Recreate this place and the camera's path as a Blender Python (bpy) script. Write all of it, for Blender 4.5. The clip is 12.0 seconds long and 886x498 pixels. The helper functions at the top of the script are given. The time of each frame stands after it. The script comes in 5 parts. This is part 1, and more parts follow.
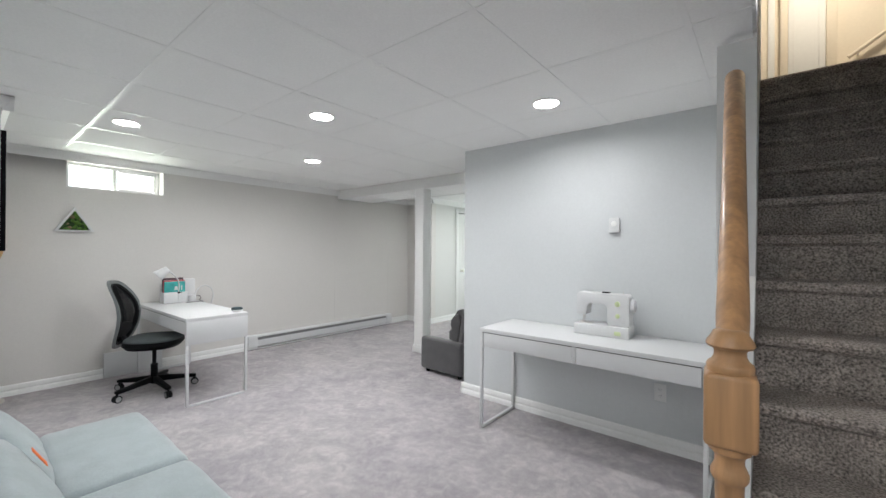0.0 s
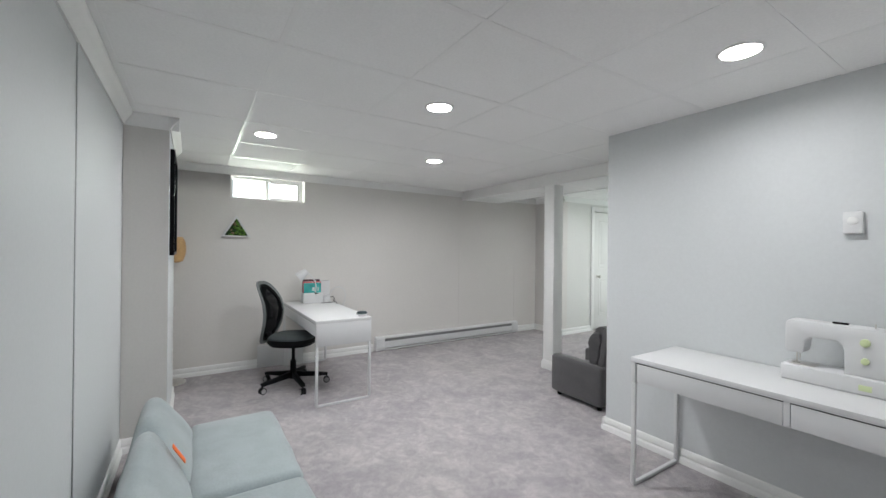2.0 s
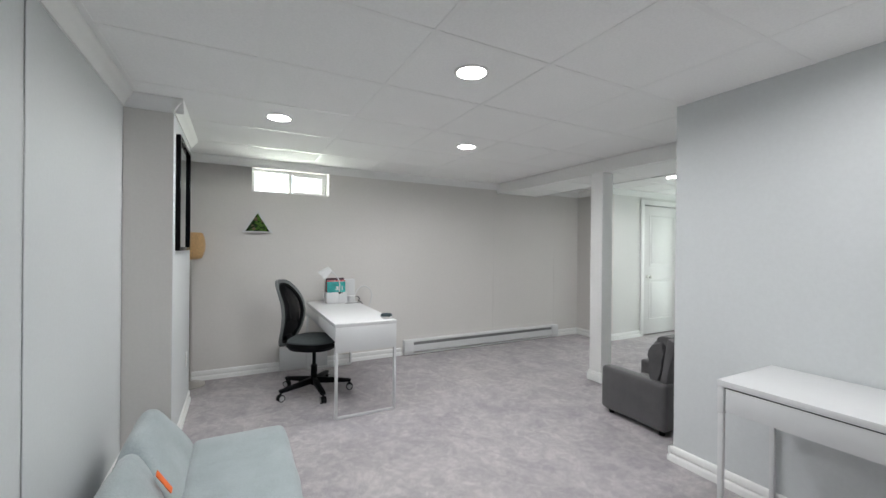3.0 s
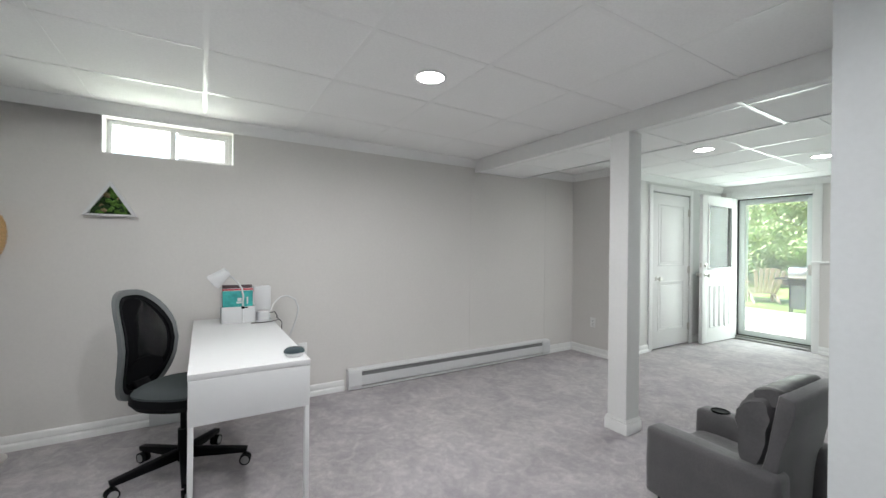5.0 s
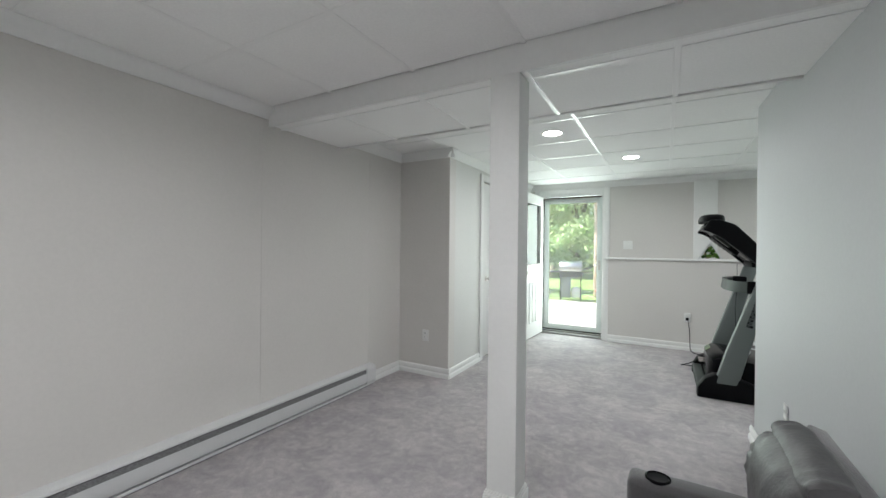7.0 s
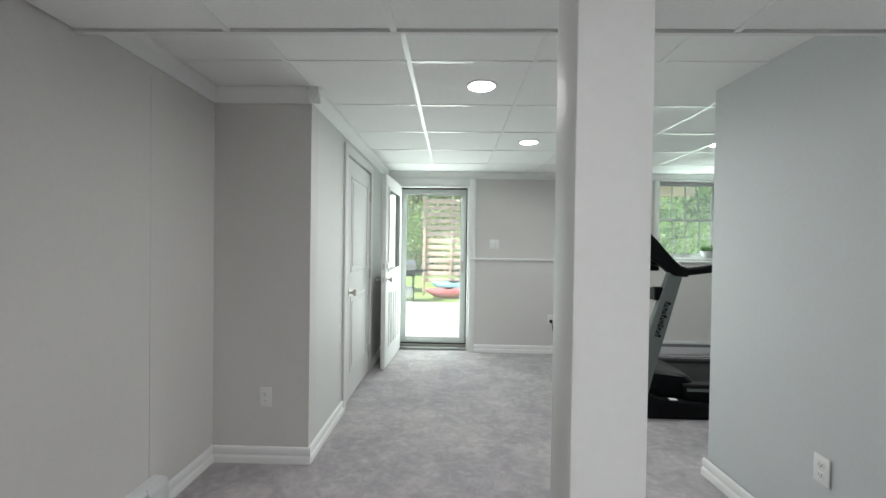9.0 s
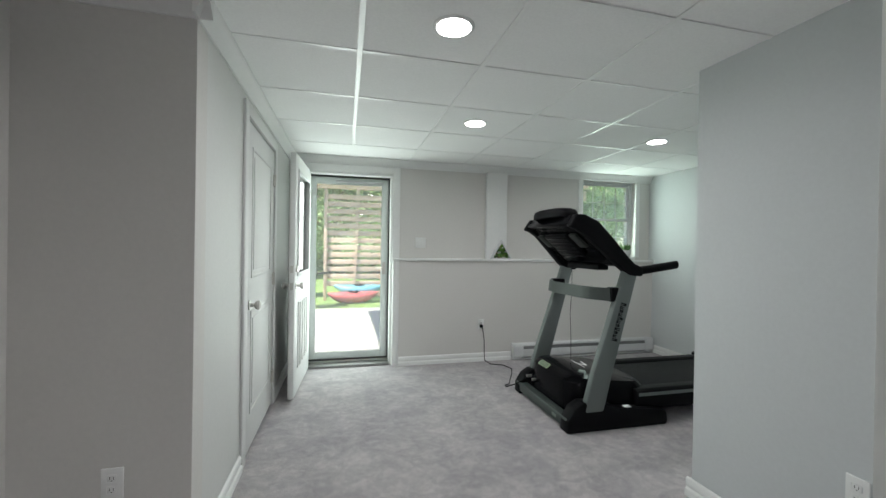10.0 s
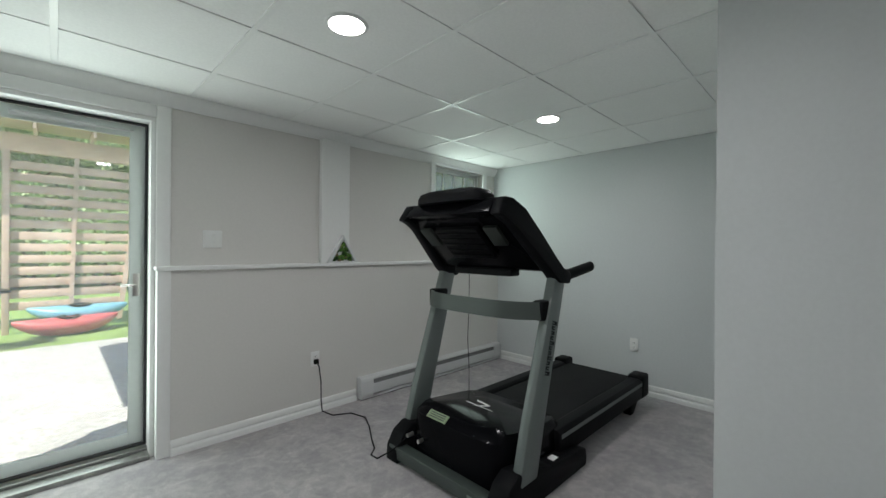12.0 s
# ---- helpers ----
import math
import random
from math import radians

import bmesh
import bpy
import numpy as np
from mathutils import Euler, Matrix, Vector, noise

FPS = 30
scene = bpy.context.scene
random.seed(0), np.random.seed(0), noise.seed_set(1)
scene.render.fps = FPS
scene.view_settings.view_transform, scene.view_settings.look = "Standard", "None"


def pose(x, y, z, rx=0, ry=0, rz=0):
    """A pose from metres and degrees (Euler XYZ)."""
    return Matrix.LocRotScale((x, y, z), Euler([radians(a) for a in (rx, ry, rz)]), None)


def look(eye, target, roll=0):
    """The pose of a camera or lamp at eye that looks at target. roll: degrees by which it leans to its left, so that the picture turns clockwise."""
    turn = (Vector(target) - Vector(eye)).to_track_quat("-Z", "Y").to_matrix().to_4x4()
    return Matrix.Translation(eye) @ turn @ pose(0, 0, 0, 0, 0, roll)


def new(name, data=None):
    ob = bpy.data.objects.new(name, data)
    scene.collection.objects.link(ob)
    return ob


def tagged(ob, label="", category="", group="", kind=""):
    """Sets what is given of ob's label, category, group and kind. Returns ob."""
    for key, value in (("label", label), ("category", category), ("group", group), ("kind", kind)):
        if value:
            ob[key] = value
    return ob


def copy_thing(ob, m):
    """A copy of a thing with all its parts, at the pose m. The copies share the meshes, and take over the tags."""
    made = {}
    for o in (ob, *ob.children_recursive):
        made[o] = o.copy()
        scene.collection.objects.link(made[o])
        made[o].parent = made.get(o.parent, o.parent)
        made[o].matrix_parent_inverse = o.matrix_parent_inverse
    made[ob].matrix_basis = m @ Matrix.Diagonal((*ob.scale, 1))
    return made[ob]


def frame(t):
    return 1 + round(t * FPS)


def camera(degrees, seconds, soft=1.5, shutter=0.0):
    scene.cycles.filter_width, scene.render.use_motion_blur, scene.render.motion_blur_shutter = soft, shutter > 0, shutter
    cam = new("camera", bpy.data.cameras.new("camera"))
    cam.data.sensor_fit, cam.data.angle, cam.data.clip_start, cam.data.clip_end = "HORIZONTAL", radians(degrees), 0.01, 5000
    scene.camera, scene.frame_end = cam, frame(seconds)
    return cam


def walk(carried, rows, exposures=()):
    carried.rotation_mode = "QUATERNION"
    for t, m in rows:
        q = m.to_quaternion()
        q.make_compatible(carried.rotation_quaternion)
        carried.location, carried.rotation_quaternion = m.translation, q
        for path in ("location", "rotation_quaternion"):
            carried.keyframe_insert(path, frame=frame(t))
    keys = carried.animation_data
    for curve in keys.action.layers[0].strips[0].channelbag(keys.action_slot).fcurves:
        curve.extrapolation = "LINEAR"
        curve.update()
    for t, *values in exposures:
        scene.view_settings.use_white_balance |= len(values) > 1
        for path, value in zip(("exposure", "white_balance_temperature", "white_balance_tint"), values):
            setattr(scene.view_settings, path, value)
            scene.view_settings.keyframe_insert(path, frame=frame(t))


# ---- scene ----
cam = camera(96.8, 12.0)
PATH = [
    (0, (0.09, 0.102, 1.322), (-1.173, 1.652, 1.326), 0.4),
    (0.5, (-0.028, 0.141, 1.338), (-1.415, 1.582, 1.342), 0.4),
    (1, (-0.108, 0.214, 1.35), (-1.612, 1.533, 1.353), 0.6),
    (1.5, (-0.156, 0.299, 1.358), (-1.763, 1.49, 1.361), 0.6),
    (2, (-0.208, 0.386, 1.357), (-1.893, 1.463, 1.36), 0.6),
    (2.5, (-0.333, 0.489, 1.339), (-2.078, 1.467, 1.338), 0.7),
    (4.5, (-1.381, 1.097, 1.302), (-3.17, 1.992, 1.299), 0.5),
    (5, (-1.629, 1.325, 1.278), (-3.334, 2.37, 1.276), 0.6),
    (5.5, (-1.873, 1.514, 1.296), (-3.466, 2.722, 1.291), 0.7),
    (6, (-2.135, 1.681, 1.304), (-3.571, 3.073, 1.295), 0.6),
    (6.5, (-2.393, 1.878, 1.282), (-3.617, 3.459, 1.275), 0.6),
    (7, (-2.675, 2.057, 1.274), (-3.661, 3.797, 1.268), 0.6),
    (9, (-3.659, 3.076, 1.325), (-3.704, 5.076, 1.303), 0.8),
    (9.5, (-3.831, 3.393, 1.307), (-3.604, 5.38, 1.29), 0.8),
    (10, (-3.939, 3.704, 1.289), (-3.458, 5.645, 1.281), 0.9),
    (10.5, (-4.024, 4.068, 1.288), (-3.258, 5.916, 1.282), 0.9),
    (11, (-4.029, 4.426, 1.293), (-3.024, 6.156, 1.283), 0.9),
    (11.5, (-3.978, 4.781, 1.3), (-2.756, 6.364, 1.287), 0.9),
    (12, (-3.87, 5.065, 1.289), (-2.469, 6.493, 1.286), 0.5),
]
walk(cam, [(t, look(eye, target, roll)) for t, eye, target, roll in PATH], exposures=[(0.0, 1.97), (1.0, 1.86), (2.5, 1.74), (4.5, 1.82), (6.0, 1.70), (9.0, 1.52), (10.0, 1.28), (11.0, 0.93), (11.5, 0.88), (12.0, 1.0)])

# ---- world, sun, lamps ----
world = bpy.data.worlds.new("sky")
scene.world = world
world.use_nodes = True
wn = world.node_tree.nodes
sky = wn.new("ShaderNodeTexSky")
sky.sky_type, sky.sun_disc = "NISHITA", False
sky.sun_elevation, sky.sun_rotation = radians(55), radians(-120)
wn["Background"].inputs["Strength"].default_value = 0.15
world.node_tree.links.new(sky.outputs["Color"], wn["Background"].inputs["Color"])
sun = new("sun", bpy.data.lights.new("sun", "SUN"))
sun.data.energy, sun.data.angle, sun.data.color = 5.0, radians(0.5), (1.0, 0.95, 0.87)
sun.matrix_world = look((-5.1, -3.0, 8.5), (0, 0, 0))

CEIL = 2.235
# The last entry is an unseen light added to brighten the lower steps.
DOWNLIGHTS = [(-2.27, 1.667), (-3.543, 2.405), (-3.525, 0.862), (-0.958, 2.392), (-3.502, 5.337), (-2.997, 6.551), (-1.331, 6.576), (0.05, -0.55)]
for lx, ly in DOWNLIGHTS:
    lamp = new("downlight_glow", bpy.data.lights.new("downlight_glow", "AREA"))
    lamp.data.shape, lamp.data.size, lamp.data.energy, lamp.data.color = "DISK", 0.14, {0.862: 2.4, 2.405: 3.9, 1.667: 5.6, 2.392: 2.0, -0.55: 3.7}.get(ly, 2.75), (0.97, 0.98, 1.0)
    lamp.data.spread = radians(170)
    lamp.matrix_world = look((lx, ly, CEIL - 0.016), (lx, ly, 0))


def window_light(eye, target, wide, high, watts, colour):
    lamp = new("window_daylight", bpy.data.lights.new("window_daylight", "AREA"))
    lamp.data.shape, lamp.data.size, lamp.data.size_y, lamp.data.energy, lamp.data.color = "RECTANGLE", wide, high, watts, colour
    lamp.matrix_world = look(eye, target)


window_light((-3.90, 8.13, 1.06), (-3.89, 0, 0.9), 0.72, 1.8, 7.8, (0.86, 1.0, 0.94))
window_light((-0.72, 8.05, 1.68), (-0.72, 0, 1.2), 0.72, 0.9, 3.1, (0.80, 1.0, 0.90))
window_light((-5.31, 1.135, 2.03), (0, 1.135, 1.6), 0.78, 0.24, 2.6, (0.93, 1.0, 0.92))

# ---- materials ----


def material(name, colour, rough=0.6, metal=0.0, grain=0.0, grain_scale=200.0, stain=0.0, stain_scale=2.0, bump=0.0, bump_scale=250.0, second=None, coat=0.0, edge=0.15):
    """A surface with fine grain and broad stains in its colour, and a fine relief."""
    m = bpy.data.materials.new(name)
    m.use_nodes = True
    n, link = m.node_tree.nodes, m.node_tree.links.new
    b = n["Principled BSDF"]
    b.inputs["Roughness"].default_value, b.inputs["Metallic"].default_value = rough, metal
    b.inputs["Coat Weight"].default_value = coat
    b.inputs["Base Color"].default_value = (*colour, 1)
    co = n.new("ShaderNodeTexCoord").outputs["Object"]

    def noise_at(scale, detail):
        t = n.new("ShaderNodeTexNoise")
        t.inputs["Scale"].default_value, t.inputs["Detail"].default_value = scale, detail
        link(co, t.inputs["Vector"])
        return t.outputs["Fac"]

    def mixed(fac, low, high, first, other):
        r = n.new("ShaderNodeMapRange")
        r.inputs["From Min"].default_value, r.inputs["From Max"].default_value = low, high
        link(fac, r.inputs["Value"])
        x = n.new("ShaderNodeMix")
        x.data_type = "RGBA"
        link(r.outputs["Result"], x.inputs["Factor"])
        for socket, value in ((x.inputs["A"], first), (x.inputs["B"], other)):
            if isinstance(value, tuple):
                socket.default_value = (*value, 1)
            else:
                link(value, socket)
        return x.outputs["Result"]

    out = colour
    if stain:
        out = mixed(noise_at(stain_scale, 5.0), 0.5 - edge, 0.5 + edge, tuple(c * (1 - stain) for c in colour), second or tuple(min(1, c * (1 + stain)) for c in colour))
    if grain:
        dark = mixed(noise_at(grain_scale, 2.0), 0.3, 0.7, (1 - grain,) * 3, (1 + grain * 0.6,) * 3)
        x = n.new("ShaderNodeMix")
        x.data_type, x.blend_type = "RGBA", "MULTIPLY"
        x.inputs["Factor"].default_value = 1.0
        link(dark, x.inputs["B"])
        if isinstance(out, tuple):
            x.inputs["A"].default_value = (*out, 1)
        else:
            link(out, x.inputs["A"])
        out = x.outputs["Result"]
    if not isinstance(out, tuple):
        link(out, b.inputs["Base Color"])
    if bump:
        t = n.new("ShaderNodeBump")
        t.inputs["Strength"].default_value, t.inputs["Distance"].default_value = bump, 0.004
        link(noise_at(bump_scale, 3.0), t.inputs["Height"])
        link(t.outputs["Normal"], b.inputs["Normal"])
    return m


def glowing(name, colour, strength):
    m = bpy.data.materials.new(name)
    m.use_nodes = True
    b = m.node_tree.nodes["Principled BSDF"]
    b.inputs["Base Color"].default_value = (*colour, 1)
    b.inputs["Emission Color"].default_value = (*colour, 1)
    b.inputs["Emission Strength"].default_value = strength
    return m


def clear_glass(name, tint=(0.96, 0.99, 0.97), haze=0.0):
    m = bpy.data.materials.new(name)
    m.use_nodes = True
    n, link = m.node_tree.nodes, m.node_tree.links.new
    clear, shine, x, fr = n.new("ShaderNodeBsdfTransparent"), n.new("ShaderNodeBsdfGlossy"), n.new("ShaderNodeMixShader"), n.new("ShaderNodeFresnel")
    clear.inputs["Color"].default_value = (*tint, 1)
    shine.inputs["Roughness"].default_value = 0.02
    fr.inputs["IOR"].default_value = 1.55
    link(fr.outputs[0], x.inputs[0]), link(clear.outputs[0], x.inputs[1]), link(shine.outputs[0], x.inputs[2])
    last = x
    # Pale film that puts the glare of the bright garden into the pane.
    if haze:
        film, last = n.new("ShaderNodeBsdfTranslucent"), n.new("ShaderNodeMixShader")
        film.inputs["Color"].default_value = (0.95, 0.97, 0.95, 1)
        last.inputs[0].default_value = haze
        link(x.outputs[0], last.inputs[1]), link(film.outputs[0], last.inputs[2])
    link(last.outputs[0], n["Material Output"].inputs["Surface"])
    return m


GREIGE = material("greige_wall_paint", (0.665, 0.645, 0.622), 0.75, grain=0.02, grain_scale=60, stain=0.015, stain_scale=1.2, bump=0.06, bump_scale=220)
COOL = material("pale_blue_grey_wall_paint", (0.60, 0.62, 0.628), 0.55, grain=0.02, grain_scale=60, stain=0.015, stain_scale=1.0, bump=0.06, bump_scale=220)
OFFWHITE = material("warm_off_white_wall_paint", (0.67, 0.67, 0.655), 0.6, grain=0.02, grain_scale=60, stain=0.015, stain_scale=1.0, bump=0.06, bump_scale=220)
TRIM = material("white_trim_paint", (0.80, 0.80, 0.79), 0.6, grain=0.015, grain_scale=40, bump=0.03, bump_scale=120)
CEILING = material("white_ceiling_tile", (0.90, 0.90, 0.89), 0.85, grain=0.03, grain_scale=90, stain=0.01, stain_scale=3, bump=0.1, bump_scale=160)
CARPET = material("mauve_grey_carpet", (0.460, 0.439, 0.444), 0.95, grain=0.30, grain_scale=230, stain=0.03, stain_scale=12.0, edge=0.13, bump=0.8, bump_scale=420)
cn, clink = CARPET.node_tree.nodes, CARPET.node_tree.links.new
pile = cn["Principled BSDF"].inputs["Base Color"].links[0].from_socket
place = cn.new("ShaderNodeTexCoord").outputs["Object"]
for nap_scale, nap_twist, lo, hi, shade, light in ((3.2, 0.6, 0.43, 0.58, (0.91, 0.905, 0.915), (1.05, 1.045, 1.045)), (9.5, 1.2, 0.45, 0.59, (0.92, 0.915, 0.925), (1.06, 1.055, 1.05)), (26.0, 0.4, 0.46, 0.62, (0.95, 0.945, 0.955), (1.06, 1.055, 1.055)), (1.1, 0.2, 0.40, 0.62, (0.96, 0.955, 0.97), (1.03, 1.03, 1.02))):
    nap, span, tint, times = cn.new("ShaderNodeTexNoise"), cn.new("ShaderNodeMapRange"), cn.new("ShaderNodeMix"), cn.new("ShaderNodeMix")
    nap.inputs["Scale"].default_value, nap.inputs["Detail"].default_value, nap.inputs["Roughness"].default_value, nap.inputs["Distortion"].default_value = nap_scale, 5.0, 0.58, nap_twist
    span.inputs["From Min"].default_value, span.inputs["From Max"].default_value = lo, hi
    tint.data_type = times.data_type = "RGBA"
    times.blend_type = "MULTIPLY"
    tint.inputs["A"].default_value, tint.inputs["B"].default_value, times.inputs["Factor"].default_value = (*shade, 1), (*light, 1), 1.0
    clink(place, nap.inputs["Vector"]), clink(nap.outputs["Fac"], span.inputs["Value"]), clink(span.outputs["Result"], tint.inputs["Factor"])
    clink(pile, times.inputs["A"]), clink(tint.outputs["Result"], times.inputs["B"])
    pile = times.outputs["Result"]
clink(pile, cn["Principled BSDF"].inputs["Base Color"])
STAIR_CARPET = material("brown_stair_carpet", (0.40, 0.35, 0.315), 0.95, grain=0.72, grain_scale=125, stain=0.16, stain_scale=9, bump=1.0, bump_scale=130)
TBAR = material("white_enamel_bar", (0.87, 0.87, 0.86), 0.3, grain=0.01, grain_scale=30)
WHITE = material("white_lacquer", (0.645, 0.65, 0.655), 0.48, grain=0.01, grain_scale=30)
OAK = material("honey_oak", (0.50, 0.275, 0.125), 0.42, grain=0.16, grain_scale=75, stain=0.17, stain_scale=16, coat=0.25, edge=0.10)
on = OAK.node_tree.nodes
lengthwise = on.new("ShaderNodeMapping")
lengthwise.inputs["Scale"].default_value = (1.0, 1.0, 0.07)
OAK.node_tree.links.new(on["Texture Coordinate"].outputs["Object"], lengthwise.inputs["Vector"])
for node in on:
    if node.bl_idname == "ShaderNodeTexNoise":
        OAK.node_tree.links.new(lengthwise.outputs["Vector"], node.inputs["Vector"])
BLACK = material("black_plastic", (0.006, 0.006, 0.007), 0.5, grain=0.1, grain_scale=300, bump=0.1)
GLOSSBLACK = material("gloss_black_plastic", (0.004, 0.004, 0.005), 0.16)
for dark in (BLACK, GLOSSBLACK):
    dark.node_tree.nodes["Principled BSDF"].inputs["Specular IOR Level"].default_value = 0.07
STEEL = material("brushed_nickel", (0.62, 0.60, 0.57), 0.28, metal=1.0)
GLASS = clear_glass("clear_glass")
# Outdoor glare is mixed into this glass as a white veil.
HAZY = clear_glass("glare_haze_glass", haze=0.16)
MIRROR = material("mirror_silver", (0.50, 0.52, 0.53), 0.03, metal=1.0)
LIT = glowing("lit_diffuser", (1.0, 0.98, 0.95), 9.0)

# ---- mesh helpers ----


def bx(bm, x0, x1, y0, y1, z0, z1, bevel=0.0, segments=2):
    """Adds a block, its edges rounded by bevel."""
    made = bmesh.ops.create_cube(bm, size=1.0, matrix=Matrix.LocRotScale(((x0 + x1) / 2, (y0 + y1) / 2, (z0 + z1) / 2), None, (abs(x1 - x0), abs(y1 - y0), abs(z1 - z0))))
    if bevel:
        edges = {e for v in made["verts"] for e in v.link_edges}
        bmesh.ops.bevel(bm, geom=list(edges), offset=bevel, segments=segments, affect="EDGES", profile=0.5)
    return bm


def cube(x0, x1, y0, y1, z0, z1, bevel=0.0, segments=2):
    return bx(bmesh.new(), x0, x1, y0, y1, z0, z1, bevel, segments)


def rod(bm, a, b, r0, r1=None, n=16):
    """Adds a round bar from a to b, tapered from r0 to r1."""
    a, b = Vector(a), Vector(b)
    turn = (b - a).to_track_quat("Z", "Y").to_matrix().to_4x4()
    bmesh.ops.create_cone(bm, cap_ends=True, segments=n, radius1=r0, radius2=r0 if r1 is None else r1, depth=(b - a).length, matrix=Matrix.Translation((a + b) / 2) @ turn)
    return bm


def tube(bm, points, r, n=8):
    for a, b in zip(points, points[1:]):
        rod(bm, a, b, r, n=n)
    for p in points[1:-1]:
        bmesh.ops.create_uvsphere(bm, u_segments=n, v_segments=6, radius=r, matrix=Matrix.Translation(p))
    return bm


def lathe(bm, profile, n=32, m=None):
    """Adds a turned body from (radius, height) rows."""
    rings = [[bm.verts.new((r * math.cos(2 * math.pi * i / n), r * math.sin(2 * math.pi * i / n), z)) for i in range(n)] for r, z in profile]
    for lo, hi in zip(rings, rings[1:]):
        for i in range(n):
            bm.faces.new((lo[i], lo[(i + 1) % n], hi[(i + 1) % n], hi[i]))
    bm.faces.new(rings[0][::-1]), bm.faces.new(rings[-1])
    if m is not None:
        bmesh.ops.transform(bm, matrix=m, verts=[v for ring in rings for v in ring])
    return bm


def prism(bm, outline, lo, hi, axis="y", bevel=0.0):
    """Adds an outline of (a, b) rows drawn out along an axis: y takes (x, z), x takes (y, z), z takes (x, y)."""
    def at(a, b, c):
        return {"y": (a, c, b), "x": (c, a, b), "z": (a, b, c)}[axis]
    ends = [[bm.verts.new(at(a, b, c)) for a, b in outline] for c in (lo, hi)]
    k = len(outline)
    faces = [bm.faces.new(ends[0][::-1]), bm.faces.new(ends[1])]
    faces += [bm.faces.new((ends[0][i], ends[0][(i + 1) % k], ends[1][(i + 1) % k], ends[1][i])) for i in range(k)]
    bmesh.ops.recalc_face_normals(bm, faces=faces)
    if bevel:
        bmesh.ops.bevel(bm, geom=list({e for f in faces for e in f.edges}), offset=bevel, segments=2, affect="EDGES", profile=0.5)
    return bm


def oval(wx, wy, z, n=36, power=2.6):
    return [(wx * math.copysign(abs(math.cos(2 * math.pi * i / n)) ** (2 / power), math.cos(2 * math.pi * i / n)), wy * math.copysign(abs(math.sin(2 * math.pi * i / n)) ** (2 / power), math.sin(2 * math.pi * i / n)), z) for i in range(n)]


def loft(rings, closed=True):
    bm = bmesh.new()
    rows = [[bm.verts.new(p) for p in ring] for ring in rings]
    k = len(rows[0])
    for lo, hi in zip(rows, rows[1:]):
        for i in range(k):
            bm.faces.new((lo[i], lo[(i + 1) % k], hi[(i + 1) % k], hi[i]))
    if closed:
        bm.faces.new(rows[0][::-1]), bm.faces.new(rows[-1])
    bmesh.ops.recalc_face_normals(bm, faces=bm.faces)
    return bm


def mesh_of(name, bm, mat, smooth=40):
    me = bpy.data.meshes.new(name)
    bm.normal_update()
    bm.to_mesh(me)
    bm.free()
    me.materials.append(mat)
    if smooth:
        me.polygons.foreach_set("use_smooth", [True] * len(me.polygons))
        me.set_sharp_from_angle(angle=radians(smooth))
    return me


def part(name, bm, mat, parent, label="", smooth=40):
    ob = new(name, mesh_of(name, bm, mat, smooth))
    ob.parent = parent
    return tagged(ob, label)


def thing(name, label, category, x=0.0, y=0.0, z=0.0, turn=0.0, group="", kind=""):
    ob = new(name)
    ob.empty_display_size = 0.1
    ob.matrix_basis = pose(x, y, z, 0, 0, turn)
    return tagged(ob, label, category, group, kind)


def single(name, bm, mat, label, category, kind="", group="", smooth=40, at=None):
    ob = new(name, mesh_of(name, bm, mat, smooth))
    if at is not None:
        ob.matrix_basis = at
    return tagged(ob, label, category, group, kind)


def setting(name, bm, mat, label, category):
    return single(name, bm, mat, label, category, "structure")


def pierced(a0, a1, z0, z1, holes):
    """The cells of a wall from a0 to a1 and z0 to z1 that no hole (a0, a1, z0, z1) takes out."""
    aa = sorted({a0, a1, *(v for h in holes for v in h[:2])})
    zz = sorted({z0, z1, *(v for h in holes for v in h[2:])})
    for p, q in zip(aa, aa[1:]):
        for r, s in zip(zz, zz[1:]):
            if not any(h[0] <= p and q <= h[1] and h[2] <= r and s <= h[3] for h in holes):
                yield p, q, r, s


def wall_along_y(name, x0, x1, y0, y1, z0, z1, mat, label, holes=()):
    bm = bmesh.new()
    for p, q, r, s in pierced(y0, y1, z0, z1, holes):
        bx(bm, x0, x1, p, q, r, s)
    bmesh.ops.remove_doubles(bm, verts=bm.verts, dist=1e-5)
    return setting(name, bm, mat, label, "wall")


def wall_along_x(name, y0, y1, x0, x1, z0, z1, mat, label, holes=()):
    bm = bmesh.new()
    for p, q, r, s in pierced(x0, x1, z0, z1, holes):
        bx(bm, p, q, y0, y1, r, s)
    bmesh.ops.remove_doubles(bm, verts=bm.verts, dist=1e-5)
    return setting(name, bm, mat, label, "wall")


# ---- large structure ----
XW, XR, XS = -5.09, -0.12, -2.06      # window wall, far right wall, side of the closed block
YS, YB, YU, YL = 3.06, 5.395, 8.02, 7.95   # desk wall, back of the gym, upper and lower garden wall
TOP = 2.42
setting("floor", cube(XW - 0.2, 1.3, -1.2, YU + 0.14, -0.12, 0.0), CARPET, "mauve-grey cut-pile carpet with brushed nap marks", "carpet")

